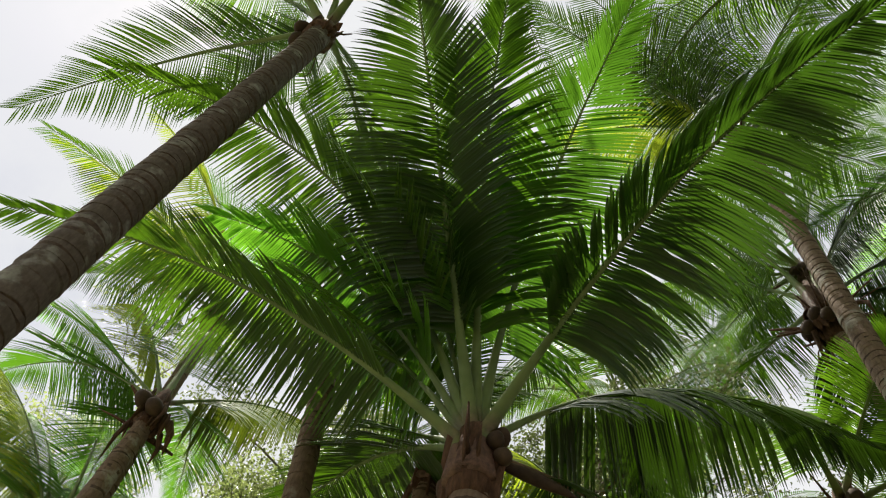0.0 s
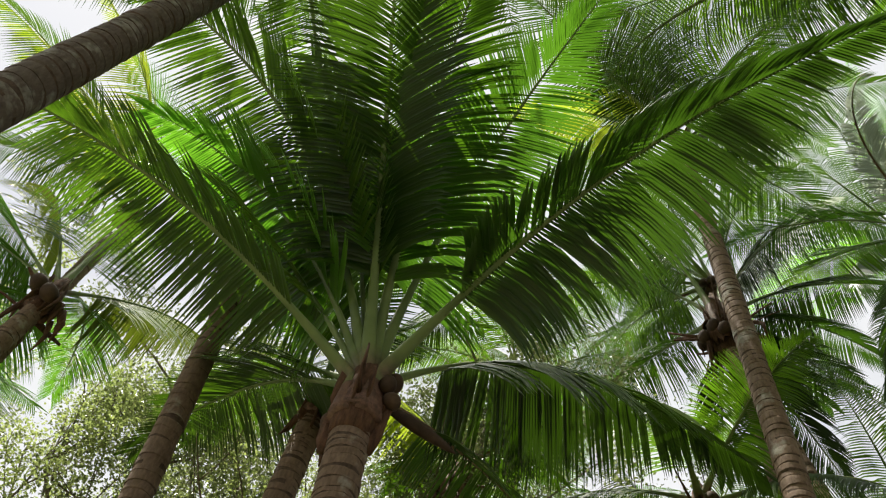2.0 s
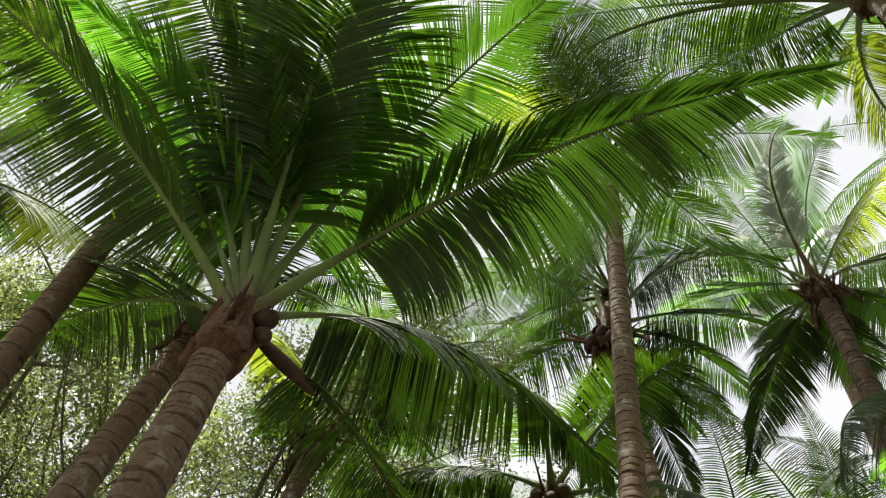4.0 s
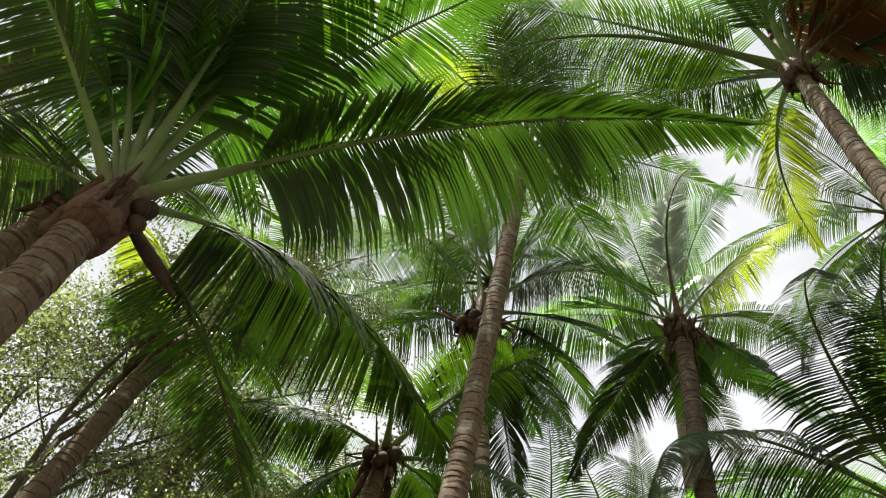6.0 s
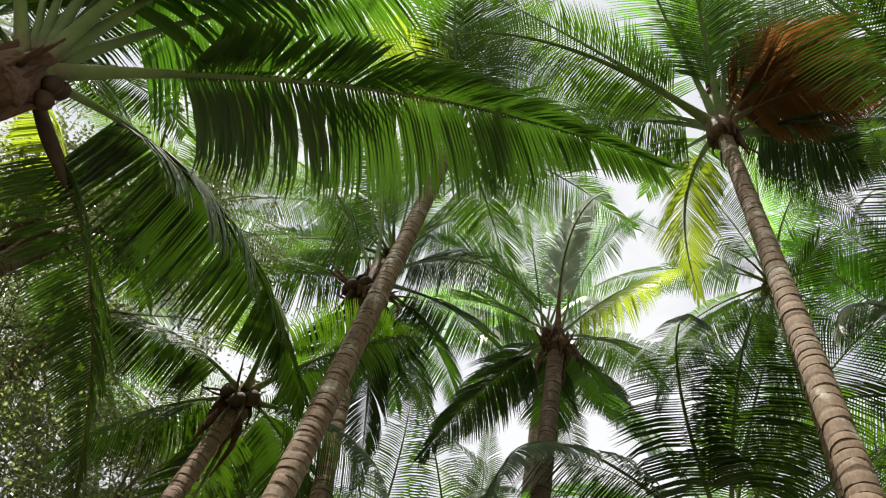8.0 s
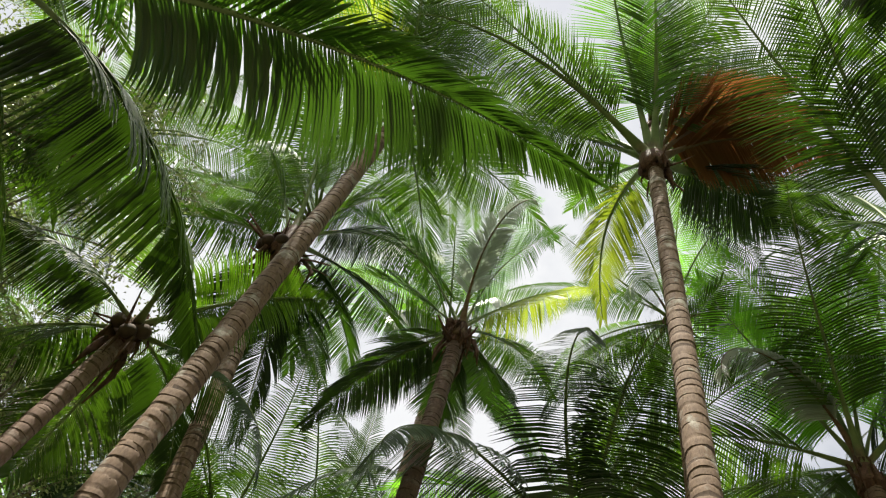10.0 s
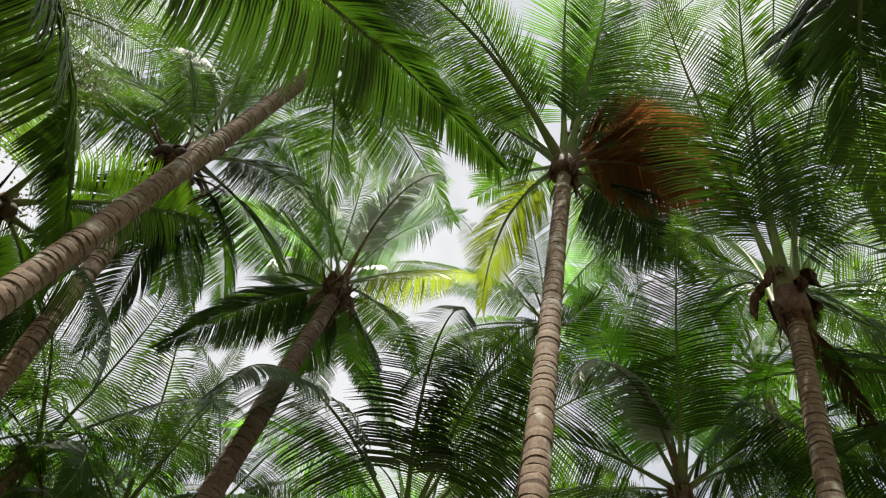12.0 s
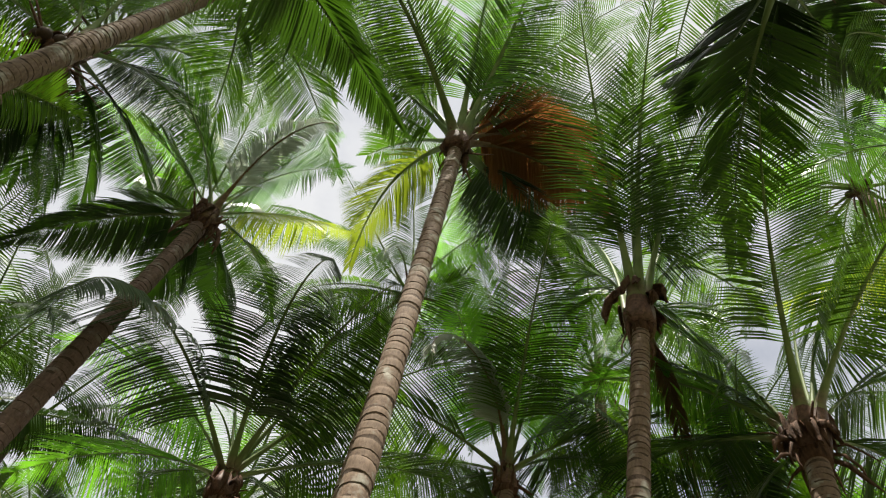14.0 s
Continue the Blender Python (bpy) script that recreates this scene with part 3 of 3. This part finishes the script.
# b and y leaves here paint a sunlit crown
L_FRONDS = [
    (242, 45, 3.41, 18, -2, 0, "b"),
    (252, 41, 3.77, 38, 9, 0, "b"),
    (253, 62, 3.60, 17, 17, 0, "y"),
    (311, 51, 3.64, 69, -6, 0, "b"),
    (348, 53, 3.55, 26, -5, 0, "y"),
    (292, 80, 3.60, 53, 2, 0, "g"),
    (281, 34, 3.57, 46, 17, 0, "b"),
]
B_FRONDS = [
    (52, 60, 4.34, 60, -18, 0, "g"),
    (65, 64, 4.43, 61, -27, 0, "g"),
    (133, 86, 4.49, 56, -19, 0, "g"),
    (229, 83, 4.45, 61, 18, 0, "g"),
    (271, 67, 4.32, 55, 21, 0, "g"),
    (174, 85, 4.23, 56, -8, 0, "g"),
]
C_FRONDS = [
    (20, 32, 4.19, 20, 6, 0, "o"),
    (28, 33, 4.16, 25, 11, 0, "o"),
    (41, 43, 4.30, 51, 0, 0, "o"),
    (56, 49, 4.28, 42, 3, 0, "o"),
    (73, 69, 3.93, 44, 14, 0, "w"),
    (91, 81, 4.23, 32, 2, 0, "g"),
    (322, 39, 4.18, 22, -0, 0, "k"),
    (78, 68, 4.40, 64, -9, 0, "k"),
    (294, 65, 4.24, 22, 1, 0, "g"),
    (239, 77, 4.28, 50, -0, 0, "g"),
    (90, 86, 4.38, 60, -2, 0, "g"),
    (16, 22, 4.41, 55, 7, 0, "o"),
    (354, 25, 4.27, 29, -3, 0, "o"),
]
D_FRONDS = [
    (214, 66, 2.80, 136, -52, 0, "w"),
    (117, 85, 3.90, 32, 6, 0, "b"),
    (93, 66, 3.98, 19, 7, 0, "y"),
    (352, 29, 4.11, 49, 0, 0, "o"),
    (332, 56, 4.09, 20, -4, 0, "g"),
    (300, 65, 4.18, 50, -1, 0, "b"),
    (22, 37, 4.15, 24, 9, 0, "o"),
    (63, 54, 4.22, 41, -3, 0, "k"),
    (357, 43, 4.18, 49, -4, 0, "k"),
    (43, 44, 4.07, 29, 7, 0, "o"),
]
E_FRONDS = [
    (279, 48, 4.29, 47, -6, 0, "g"),
    (320, 65, 4.38, 51, -0, 0, "g"),
    (246, 67, 4.29, 49, -16, 0, "b"),
    (17, 50, 4.48, 63, 34, 0, "y"),
    (92, 45, 4.42, 27, 4, 0, "o"),
    (150, 78, 3.20, 88, -10, 0, "d"),
    (136, 70, 3.50, 100, -6, 0, "d"),
    (128, 56, 3.20, 105, 0, 0, "d"),
    (271, 26, 4.34, 97, 15, 0, "k"),
    (329, 62, 4.21, 20, -7, 0, "k"),
    (191, 72, 4.03, 21, 29, 0, "g"),
    (13, 62, 4.37, 23, 2, 0, "k"),
    (217, 64, 4.28, 49, 16, 0, "k"),
    (96, 46, 4.48, 38, 16, 0, "o"),
]
H_FRONDS = [
    (267, 60, 4.50, 30, -8, 0, "g"),
    (247, 63, 4.35, 45, -5, 0, "k"),
    (244, 81, 4.24, 50, 4, 0, "k"),
    (191, 80, 4.54, 33, -5, 0, "k"),
    (146, 82, 4.96, 46, -22, 0, "k"),
    (131, 77, 4.72, 79, -19, 0, "g"),
    (19, 88, 5.12, 55, 12, 0, "g"),
    (38, 83, 4.75, 96, 11, 0, "g"),
    (92, 40, 3.2, 118, -10, 0, "r"),
    (65, 80, 4.47, 78, -9, 0, "k"),
]
P_FRONDS = [
    (74, 43, 4.03, 52, 4, 0, "k"),
    (76, 61, 3.75, 18, -27, 0, "o"),
    (117, 65, 3.98, 53, 5, 0, "o"),
]
U_FRONDS = [
    (41, 85, 3.91, 52, -1, 0, "b"),
    (68, 42, 3.55, 16, -44, 0, "y"),
    (284, 5, 2.99, 68, 51, 0, "g"),
]
K_FRONDS = [
    (278, 85, 3.72, 49, -4, 0, "b"),
    (297, 63, 3.17, 19, -26, 0, "b"),
    (195, 79, 3.50, 29, 11, 0, "b"),
    (124, 70, 3.85, 23, -1, 0, "k"),
    (265, 63, 2.94, 174, 36, 0, "w"),
    (107, 53, 3.70, 18, 5, 0, "g"),
    (29, 46, 3.91, 23, 3, 0, "g"),
]
N_FRONDS = [
    (270, 30, 3.95, 129, -21, 0, "o"),
    (238, 48, 3.70, 112, -40, 0, "o"),
    (208, 51, 3.74, 112, -0, 0, "k"),
    (91, 69, 4.23, 19, -7, 0, "g"),
    (334, 53, 4.28, 46, 9, 0, "b"),
    (1, 35, 4.14, 49, -7, 0, "b"),
    (340, 74, 4.45, 16, 16, 0, "b"),
]
J_FRONDS = [
    (19, 76, 3.64, 20, -3, 0, "g"),
    (155, 84, 4.18, 25, -14, 0, "g"),
    (171, 76, 3.9, 25, -1, 0, "k"),
    (180, 66, 3.6, 30, 18, 0, "g"),
    (55, 53, 3.5, 30, -15, 0, "g"),
    (140, 58, 3.7, 60, 8, 0, "g"),
    (120, 40, 3.7, 55, 0, 0, "k"),
    (80, 42, 3.7, 60, 0, 0, "k"),
    (14, 62, 3.7, 45, 0, 0, "b"),
    (260, 50, 3.6, 70, 0, 0, "g"),
    (220, 45, 3.6, 60, 0, 0, "g"),
    (28, 70, 3.7, 34, 5, 0, "g"),
    (36, 46, 3.6, 58, -8, 0, "g"),
]
R_FRONDS = [
    (205, 45, 4.2, 45, 0, 0, "y"),
    (207, 80, 4.3, 60, 3, 0, "b"),
    (190, 70, 4.2, 60, 1, 0, "y"),
    (244, 40, 4.3, 40, 4, 0, "g"),
    (222, 62, 4.2, 55, 4, 0, "y"),
    (195, 38, 4.0, 50, 4, 0, "g"),
]

GROVE = "coconut palms of the grove"
stout = palm("stout coconut palm with wide dark green crown and grey-brown trunk", (-2.13, 2.66, 0), (-2.305, 2.53, 5.09), (0, 0, 0), 0.140, 0.122, A_FRONDS, 1,
     [(60, 0.17, 0.40), (80, 0.20, 0.16), (95, 0.17, 0.27), (300, 0.18, 0.20), (285, 0.24, 0.12), (315, 0.27, 0.22)], 1.25, 0.96, 122, True, 0.080, None, 2, 0.2, GROVE, 0.036, 28, 0.75, 1.08, 0, 0.45, 1.0, 0.165, 1.0, 0.058)
sheath = part("flower_sheath", spathe_mesh(42, -8, 0.55), stout, "dark woody boat-shaped flower sheath")
sheath.location = (-0.09, -0.04, 5.32)
palm("coconut palm with grey-brown trunk growing close beside a stouter one", (-3.276, 2.987, 0), (-3.274, 3.272, 6.15), (0, 0, 0), 0.130, 0.106,
     [(350, 78, 3.0, 50, 0, 0, "g"), (30, 76, 2.8, 45, 0, 0, "g"), (160, 82, 2.6, 40, 0, 0, "g")], 2,
     [], 1.0, 0.85, 84, True, 0.072, None, 2, 0.3, GROVE, 0.027, 20, 0.8, 1.0, 0, 0.4)
# the fronds at azimuth 200 and 214 are added to shade crowns below
palm("tall coconut palm with slender closely ringed trunk, crown high above others", (0.06, 4.84, 0), (0.135, 4.84, 12.6), (0.02, 0, 0), 0.122, 0.105, B_FRONDS + crown_of(31, 6, 4.0, 45, 84)[:5] + [(200, 55, 4.3, 45, 4, 0, "g"), (214, 38, 4.2, 35, -6, 0, "k"), (78, 46, 4.3, 50, 0, 0, "k"), (38, 40, 4.2, 50, 0, 0, "k")], 3, [], 1.0, 1.0, 86, True, 0.075, None, 8, 0.4, GROVE, 0.027, 18, 0.81, 1.0, 0, 0.7)
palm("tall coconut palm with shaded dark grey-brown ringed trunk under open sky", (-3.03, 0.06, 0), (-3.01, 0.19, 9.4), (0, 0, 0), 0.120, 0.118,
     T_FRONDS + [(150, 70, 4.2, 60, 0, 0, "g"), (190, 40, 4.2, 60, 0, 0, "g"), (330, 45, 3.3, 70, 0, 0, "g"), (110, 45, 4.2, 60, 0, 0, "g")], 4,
     [(250, 0.24, 0.0), (275, 0.26, 0.12), (230, 0.22, 0.15)], 1.0, 0.95, 86, True, 0.075, BARK_SHADED, 6, 0.3, GROVE, 0.027, 20, 0.61, 1.0, 0, 0.6)
palm("coconut palm with brown nut-laden head and drooping dark fronds", (1.59, 6.54, 0), (0.02, 7.02, 10.9), (0, 0, 0), 0.125, 0.105, C_FRONDS, 5,
     [(200, 0.30, 0.0), (150, 0.32, 0.05), (260, 0.30, -0.05), (175, 0.33, -0.15), (230, 0.34, -0.12), (120, 0.30, -0.1)], 2.5, 1.0, 84, True, 0.08, None, 30, 0.85, GROVE, 0.027, 16, 0.9, 1.3, 9, 1.0, 1.4)
palm("coconut palm with reddish ringed trunk and ragged brown dead stalks", (2.77, 6.11, 0), (2.71, 5.93, 10.41), (0, 0, 0), 0.120, 0.112, D_FRONDS, 6,
     [], 1.15, 0.82, 84, True, 0.075, BARK_RED, 20, 0.6, GROVE, 0.027, 16, 0.94, 1.0, 5)
palm("tall coconut palm with pale ringed trunk and rust-brown dead frond", (3.39, 2.48, 0), (3.29, 2.61, 11.8), (0, 0, 0), 0.118, 0.102, E_FRONDS, 7,
     [], 1.4, 1.0, 86, True, 0.105, None, 9, 0.5, GROVE, 0.027, 18, 0.94, 1.5, 3, 0.7, 1.5)
palm("coconut palm with bulging brown fibre head and long upright leaf stalks", (4.88, 1.62, 0), (5.135, 0.745, 9.0), (0, 0, 0), 0.12, 0.097, H_FRONDS + [(215, 70, 4.4, 50, 0, 0, "g"), (100, 66, 4.4, 60, 0, 0, "k")], 8,
     [], 1.35, 1.0, 86, True, 0.095, None, 6, 0.40, GROVE, 0.027, 18, 0.81, 1.3, 8, 2.4, 2.5, 0.17, 2.1)
palm("coconut palm with dark thick fibre head and fan of upright fronds", (6.30, 0.10, 0), (6.41, -0.57, 7.93), (0, 0, 0), 0.135, 0.125, J_FRONDS, 9, [], 1.6, 1.08, 92, True, 0.10, None, 20, 0.5, GROVE, 0.027, 16, 0.74, 1.2, 8, 1.5, 2.0, 0.17, 1.5)
palm("shorter coconut palm with fan of steep dark fronds", (6.75, 2.70, 0), (6.64, 2.89, 8.59), (0, 0, 0), 0.12, 0.11, K_FRONDS + [(150, 50, 3.8, 60, 0, 0, "g"), (60, 50, 3.8, 60, 0, 0, "g"), (240, 55, 3.6, 80, 0, 0, "g"), (330, 40, 3.6, 60, 0, 0, "g")], 10, [], 1.1, 0.95, 86, True, 0.10, None, 10, 0.4, GROVE, 0.027, 14, 0.74)
palm("young coconut palm with dense arching fan of green fronds", (5.10, 5.40, 0), (4.95, 5.65, 7.54), (0, 0, 0), 0.13, 0.12, N_FRONDS + [(180, 70, 4.2, 45, 0, 0, "g"), (160, 60, 4.2, 60, 10, 0, "g"), (130, 45, 4.0, 60, 0, 0, "g"), (60, 50, 4.0, 60, 0, 0, "g"), (30, 45, 4.0, 60, 0, 0, "g")], 11, [], 1.1, 1.15, 88, True, 0.10, None, 8, 0.4, GROVE, 0.027, 14, 0.74)
palm("coconut palm with broad dark fronds hanging low overhead", (1.95, -2.7, 0), (1.80, -1.42, 8.57), (0, 0, 0), 0.12, 0.11, P_FRONDS, 12, [], 1.0, 1.0, 96, True, 0.10, None, 8, 0.4, GROVE, 0.038, 14, 1.08)
palm("coconut palm with bright sunlit arching fronds", (5.0, -3.3, 0), (4.49, -2.95, 8.72), (0, 0, 0), 0.12, 0.11, U_FRONDS, 13, [], 1.0, 1.0, 86, True, 0.10, None, 8, 0.4, GROVE, 0.027, 14, 0.74)
palm("coconut palm with open crown against bright cloud", (-6.35, 1.87, 0), (-6.15, 2.20, 7.39), (0, 0, 0), 0.12, 0.10, L_FRONDS, 14, [(120, 0.22, 0.0), (160, 0.22, 0.08)], 1.05, 0.95, 86, True, 0.09, None, 14, 0.5, GROVE, 0.027, 16, 0.68)
palm("tall coconut palm with pale green crown seen behind others", (-7.7, 2.9, 0), (-7.53, 2.76, 10.93), (0, 0, 0), 0.12, 0.10, R_FRONDS, 15, [], 1.0, 0.95, 86, True, 0.1, None, 8, 0.4, GROVE, 0.027, 12, 0.68)
palm("slender coconut palm with dark trunk half hidden by fronds", (-3.90, 3.23, 0), (-4.06, 2.47, 7.75), (0, 0, 0), 0.12, 0.10, [(70, 50, 3.4, 60, 0, 0, "g"), (20, 60, 3.4, 60, 0, 0, "g"), (250, 75, 3.2, 50, 0, 0, "g")], 16, [], 1.0, 0.75, 86, True, 0.085, None, 10, 0.5, GROVE, 0.027, 16, 0.81)
palm("coconut palm with pinkish brown trunk before leafy trees", (-3.65, 5.23, 0), (-3.15, 5.62, 7.5), (0.10, 0, 0), 0.115, 0.10, [(310, 55, 2.4, 60, 0, 0, "g"), (20, 60, 2.4, 60, 0, 0, "g"), (250, 66, 2.0, 60, 0, 0, "y"), (90, 40, 1.8, 70, 0, 0, "n")], 17, [], 1.0, 0.95, 86, True, 0.085, BARK_RED, 12, 0.6, GROVE, 0.027, 16, 0.94)
palm("coconut palm with brown head and small drooping crown", (-1.0, 6.62, 0), (-0.72, 6.85, 7.75), (0, 0, 0), 0.12, 0.10, [q for q in crown_of(23, 12, 2.2, -40, 40, "kkg", 0.1) if q[1] > -8], 18, [(180, 0.24, -0.1), (220, 0.24, 0.0), (150, 0.24, 0.05)], 1.1, 0.9, 86, True, 0.085, BARK_RED, 20, 0.7, GROVE, 0.027, 14, 0.94)
palm("tall dark coconut palm standing behind drooping fronds", (0.25, 8.75, 0), (0.16, 8.7, 14.6), (0, 0, 0), 0.12, 0.105, [q for q in crown_of(41, 26, 4.0, -20, 80, "ggkkk", 0.3) if 195 < q[0] % 360 < 335], 20, [(180, 0.24, 0.0), (220, 0.24, 0.05)], 1.1, 1.0, 86, True, 0.085, None, 8, 0.4, GROVE, 0.027, 14, 0.9)
palm("coconut palm with mixed dark and sunlit fronds before leafy trees", (-4.3, 10.1, 0), (-4.1, 9.9, 14.4), (0, 0, 0), 0.12, 0.105, crown_of(43, 15, 3.9, 5, 84, "bggkk", 0.3), 21, [], 1.1, 0.95, 86, True, 0.085, None, 6, 0.4, GROVE, 0.027, 14, 0.8)
# added palm; its one-sided crown is placed to shade those below
palm("added very tall coconut palm whose dense crown shades lower ones", (4.35, 3.40, 0), (4.25, 3.32, 17.0), (0, 0, 0), 0.125, 0.105, [q for q in crown_of(52, 30, 4.2, -15, 70, "kkko", 0.4) if 55 < q[0] % 360 < 235], 22, [], 1.1, 1.0, 84, True, 0.1, None, 8, 0.4, GROVE, 0.027, 12, 0.9)
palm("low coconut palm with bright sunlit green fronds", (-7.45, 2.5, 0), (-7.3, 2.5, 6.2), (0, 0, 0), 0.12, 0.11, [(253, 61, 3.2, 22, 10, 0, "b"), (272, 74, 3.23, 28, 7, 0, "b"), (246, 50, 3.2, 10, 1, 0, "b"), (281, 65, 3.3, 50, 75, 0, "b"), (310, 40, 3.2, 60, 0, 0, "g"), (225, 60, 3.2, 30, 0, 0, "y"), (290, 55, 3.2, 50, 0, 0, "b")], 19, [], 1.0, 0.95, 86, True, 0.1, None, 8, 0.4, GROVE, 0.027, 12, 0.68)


# ---- leafy trees behind the palms ----
def leafy_tree(label, base, height, spread, seed, leaves):
    rng = np.random.default_rng(seed)
    thing = tagged(new("broadleaf_tree"), label, "tree", "leafy trees behind the palms")
    thing.location = base
    wood, tips = [], []

    def limb(p, d, ln, r, depth):
        pts, q, dd = [p], np.array(p, float), np.array(d, float)
        for k in range(5):
            dd = dd + rng.normal(0, 0.16, 3) + np.array([0, 0, 0.05])
            dd /= np.linalg.norm(dd)
            q = q + dd * ln / 5
            pts.append(q.copy())
            if depth >= 2:
                tips.append(q.copy())
        wood.append(tube(pts, np.linspace(r, r * 0.45, 6), 8 if depth < 2 else 5))
        if depth < 4:
            for k in range(3 if depth else 6):
                at = pts[2 + k % 4] if depth else pts[1 + k % 5]
                a, e = rng.uniform(0, 6.28), rng.uniform(0.1, 1.0)
                nd = np.array([math.cos(a) * math.cos(e), math.sin(a) * math.cos(e), math.sin(e)]) + dd * 0.5
                limb(at, nd / np.linalg.norm(nd), ln * rng.uniform(0.5, 0.72) * (spread if depth == 0 else 1), r * 0.5, depth + 1)

    limb(np.zeros(3), np.array([0.05, 0, 1.0]), height * 0.62, 0.085, 0)
    v, f = joined(wood)
    part("trunk", mesh_from("trunk", v, f, WOOD), thing, "forked grey-brown trunk with thin bare limbs")
    tips = np.array(tips)
    n = leaves
    c = tips[rng.integers(len(tips), size=n)] + rng.normal(0, 0.13, (n, 3))
    a, e = rng.uniform(0, 2 * np.pi, n), rng.normal(-0.35, 0.5, n)
    d = np.stack([np.cos(a) * np.cos(e), np.sin(a) * np.cos(e), np.sin(e)], -1)
    s = np.cross(d, np.array([0, 0, 1.0]) + rng.normal(0, 0.35, (n, 3)))
    s /= np.linalg.norm(s, axis=1)[:, None]
    up = np.cross(s, d)
    ln, w = rng.uniform(0.045, 0.085, n)[:, None], rng.uniform(0.014, 0.025, n)[:, None]
    verts = np.stack([c, c + d * ln * 0.45 + s * w + up * 0.012, c + d * ln, c + d * ln * 0.45 - s * w + up * 0.012], 1).reshape(-1, 3)
    k = (np.arange(n) * 4)[:, None]
    faces = np.concatenate([k + [0, 2, 1], k + [0, 3, 2]]).tolist()
    part("crown", mesh_from("crown", verts, faces, BROAD), thing, "crown of small glossy green leaves")
    return thing


TREES = [(-7.9, 8.0, 11.9, 1), (-5.2, 8.9, 12.0, 2), (-3.2, 10.4, 12.8, 3), (-9.6, 6.2, 11.6, 4), (-1.7, 11.4, 12.6, 5), (-7.2, 9.4, 12.2, 6), (-10.6, 4.7, 11.0, 13), (-4.0, 11.2, 13.8, 7), (-8.6, 9.8, 14.0, 8), (-1.0, 13.4, 14.2, 9), (-11.2, 7.4, 13.4, 10), (-9.4, 8.2, 13.0, 11), (-5.6, 9.6, 13.4, 12)]
for x, y, h, seed in TREES:
    leafy_tree("leafy tree with thin tangled limbs and small glossy leaves", (x, y, 0), h, 0.86, 40 + seed, 25000 if seed in (1, 2, 3, 4, 5, 6, 11, 13) else 13000)


# ---- palms further back that close the grove ----
BACK = []
for k, (h, ln) in enumerate(((8.5, 3.7), (10.5, 4.1), (12.0, 4.0), (9.5, 3.9), (14.2, 4.3), (18.0, 4.4))):
    BACK.append((h, ln, k))
spots = [(0.9, 12.6, 0), (3.6, 11.4, 3), (7.6, 8.4, 1), (9.6, 4.2, 0), (10.4, 1.2, 1), (-1.4, 12.8, 1), (2.4, 11.6, 3), (-5.4, 12.8, 2), (12.0, 6.6, 2), (6.2, 12.9, 2)]
# unseen palms added behind the viewpoint to shade the near crowns
spots += [(-0.6, -4.4, 2), (-2.2, -7.5, 1), (6.6, -6.4, 2), (1.4, -8.6, 2)]
# taller ones stand in line behind the near stems
# the two beside the viewpoint are added to shade the near crowns
spots += [(9.2, 2.2, 4), (1.2, -2.4, 4), (-1.6, -1.2, 4), (8.7, -4.0, 5), (4.6, 10.8, 5), (8.6, 6.6, 5), (8.7, 0.4, 0)]
made = {}
rngb = np.random.default_rng(77)
for x, y, k in spots:
    h, ln, seed = BACK[k]
    if k not in made:
        made[k] = palm("filler coconut palm around the grove, with leaning trunk and full green crown", (x, y, 0), (x + 0.25, y + 0.1, h), (0.1, 0, 0), 0.125, 0.105, crown_of(60 + seed, 17, ln, -25, 80, "kkogb", 0.25), 80 + seed, [(0, 0.24, 0), (120, 0.24, 0.05), (230, 0.24, 0)], 1.1, 0.85, 80, False, 0.12, None, 12, 0.6, "palms further back", 0.032, 12, 0.8)
    else:
        copy_thing(made[k], pose(x, y, 0, 0, 0, rngb.uniform(0, 360)))
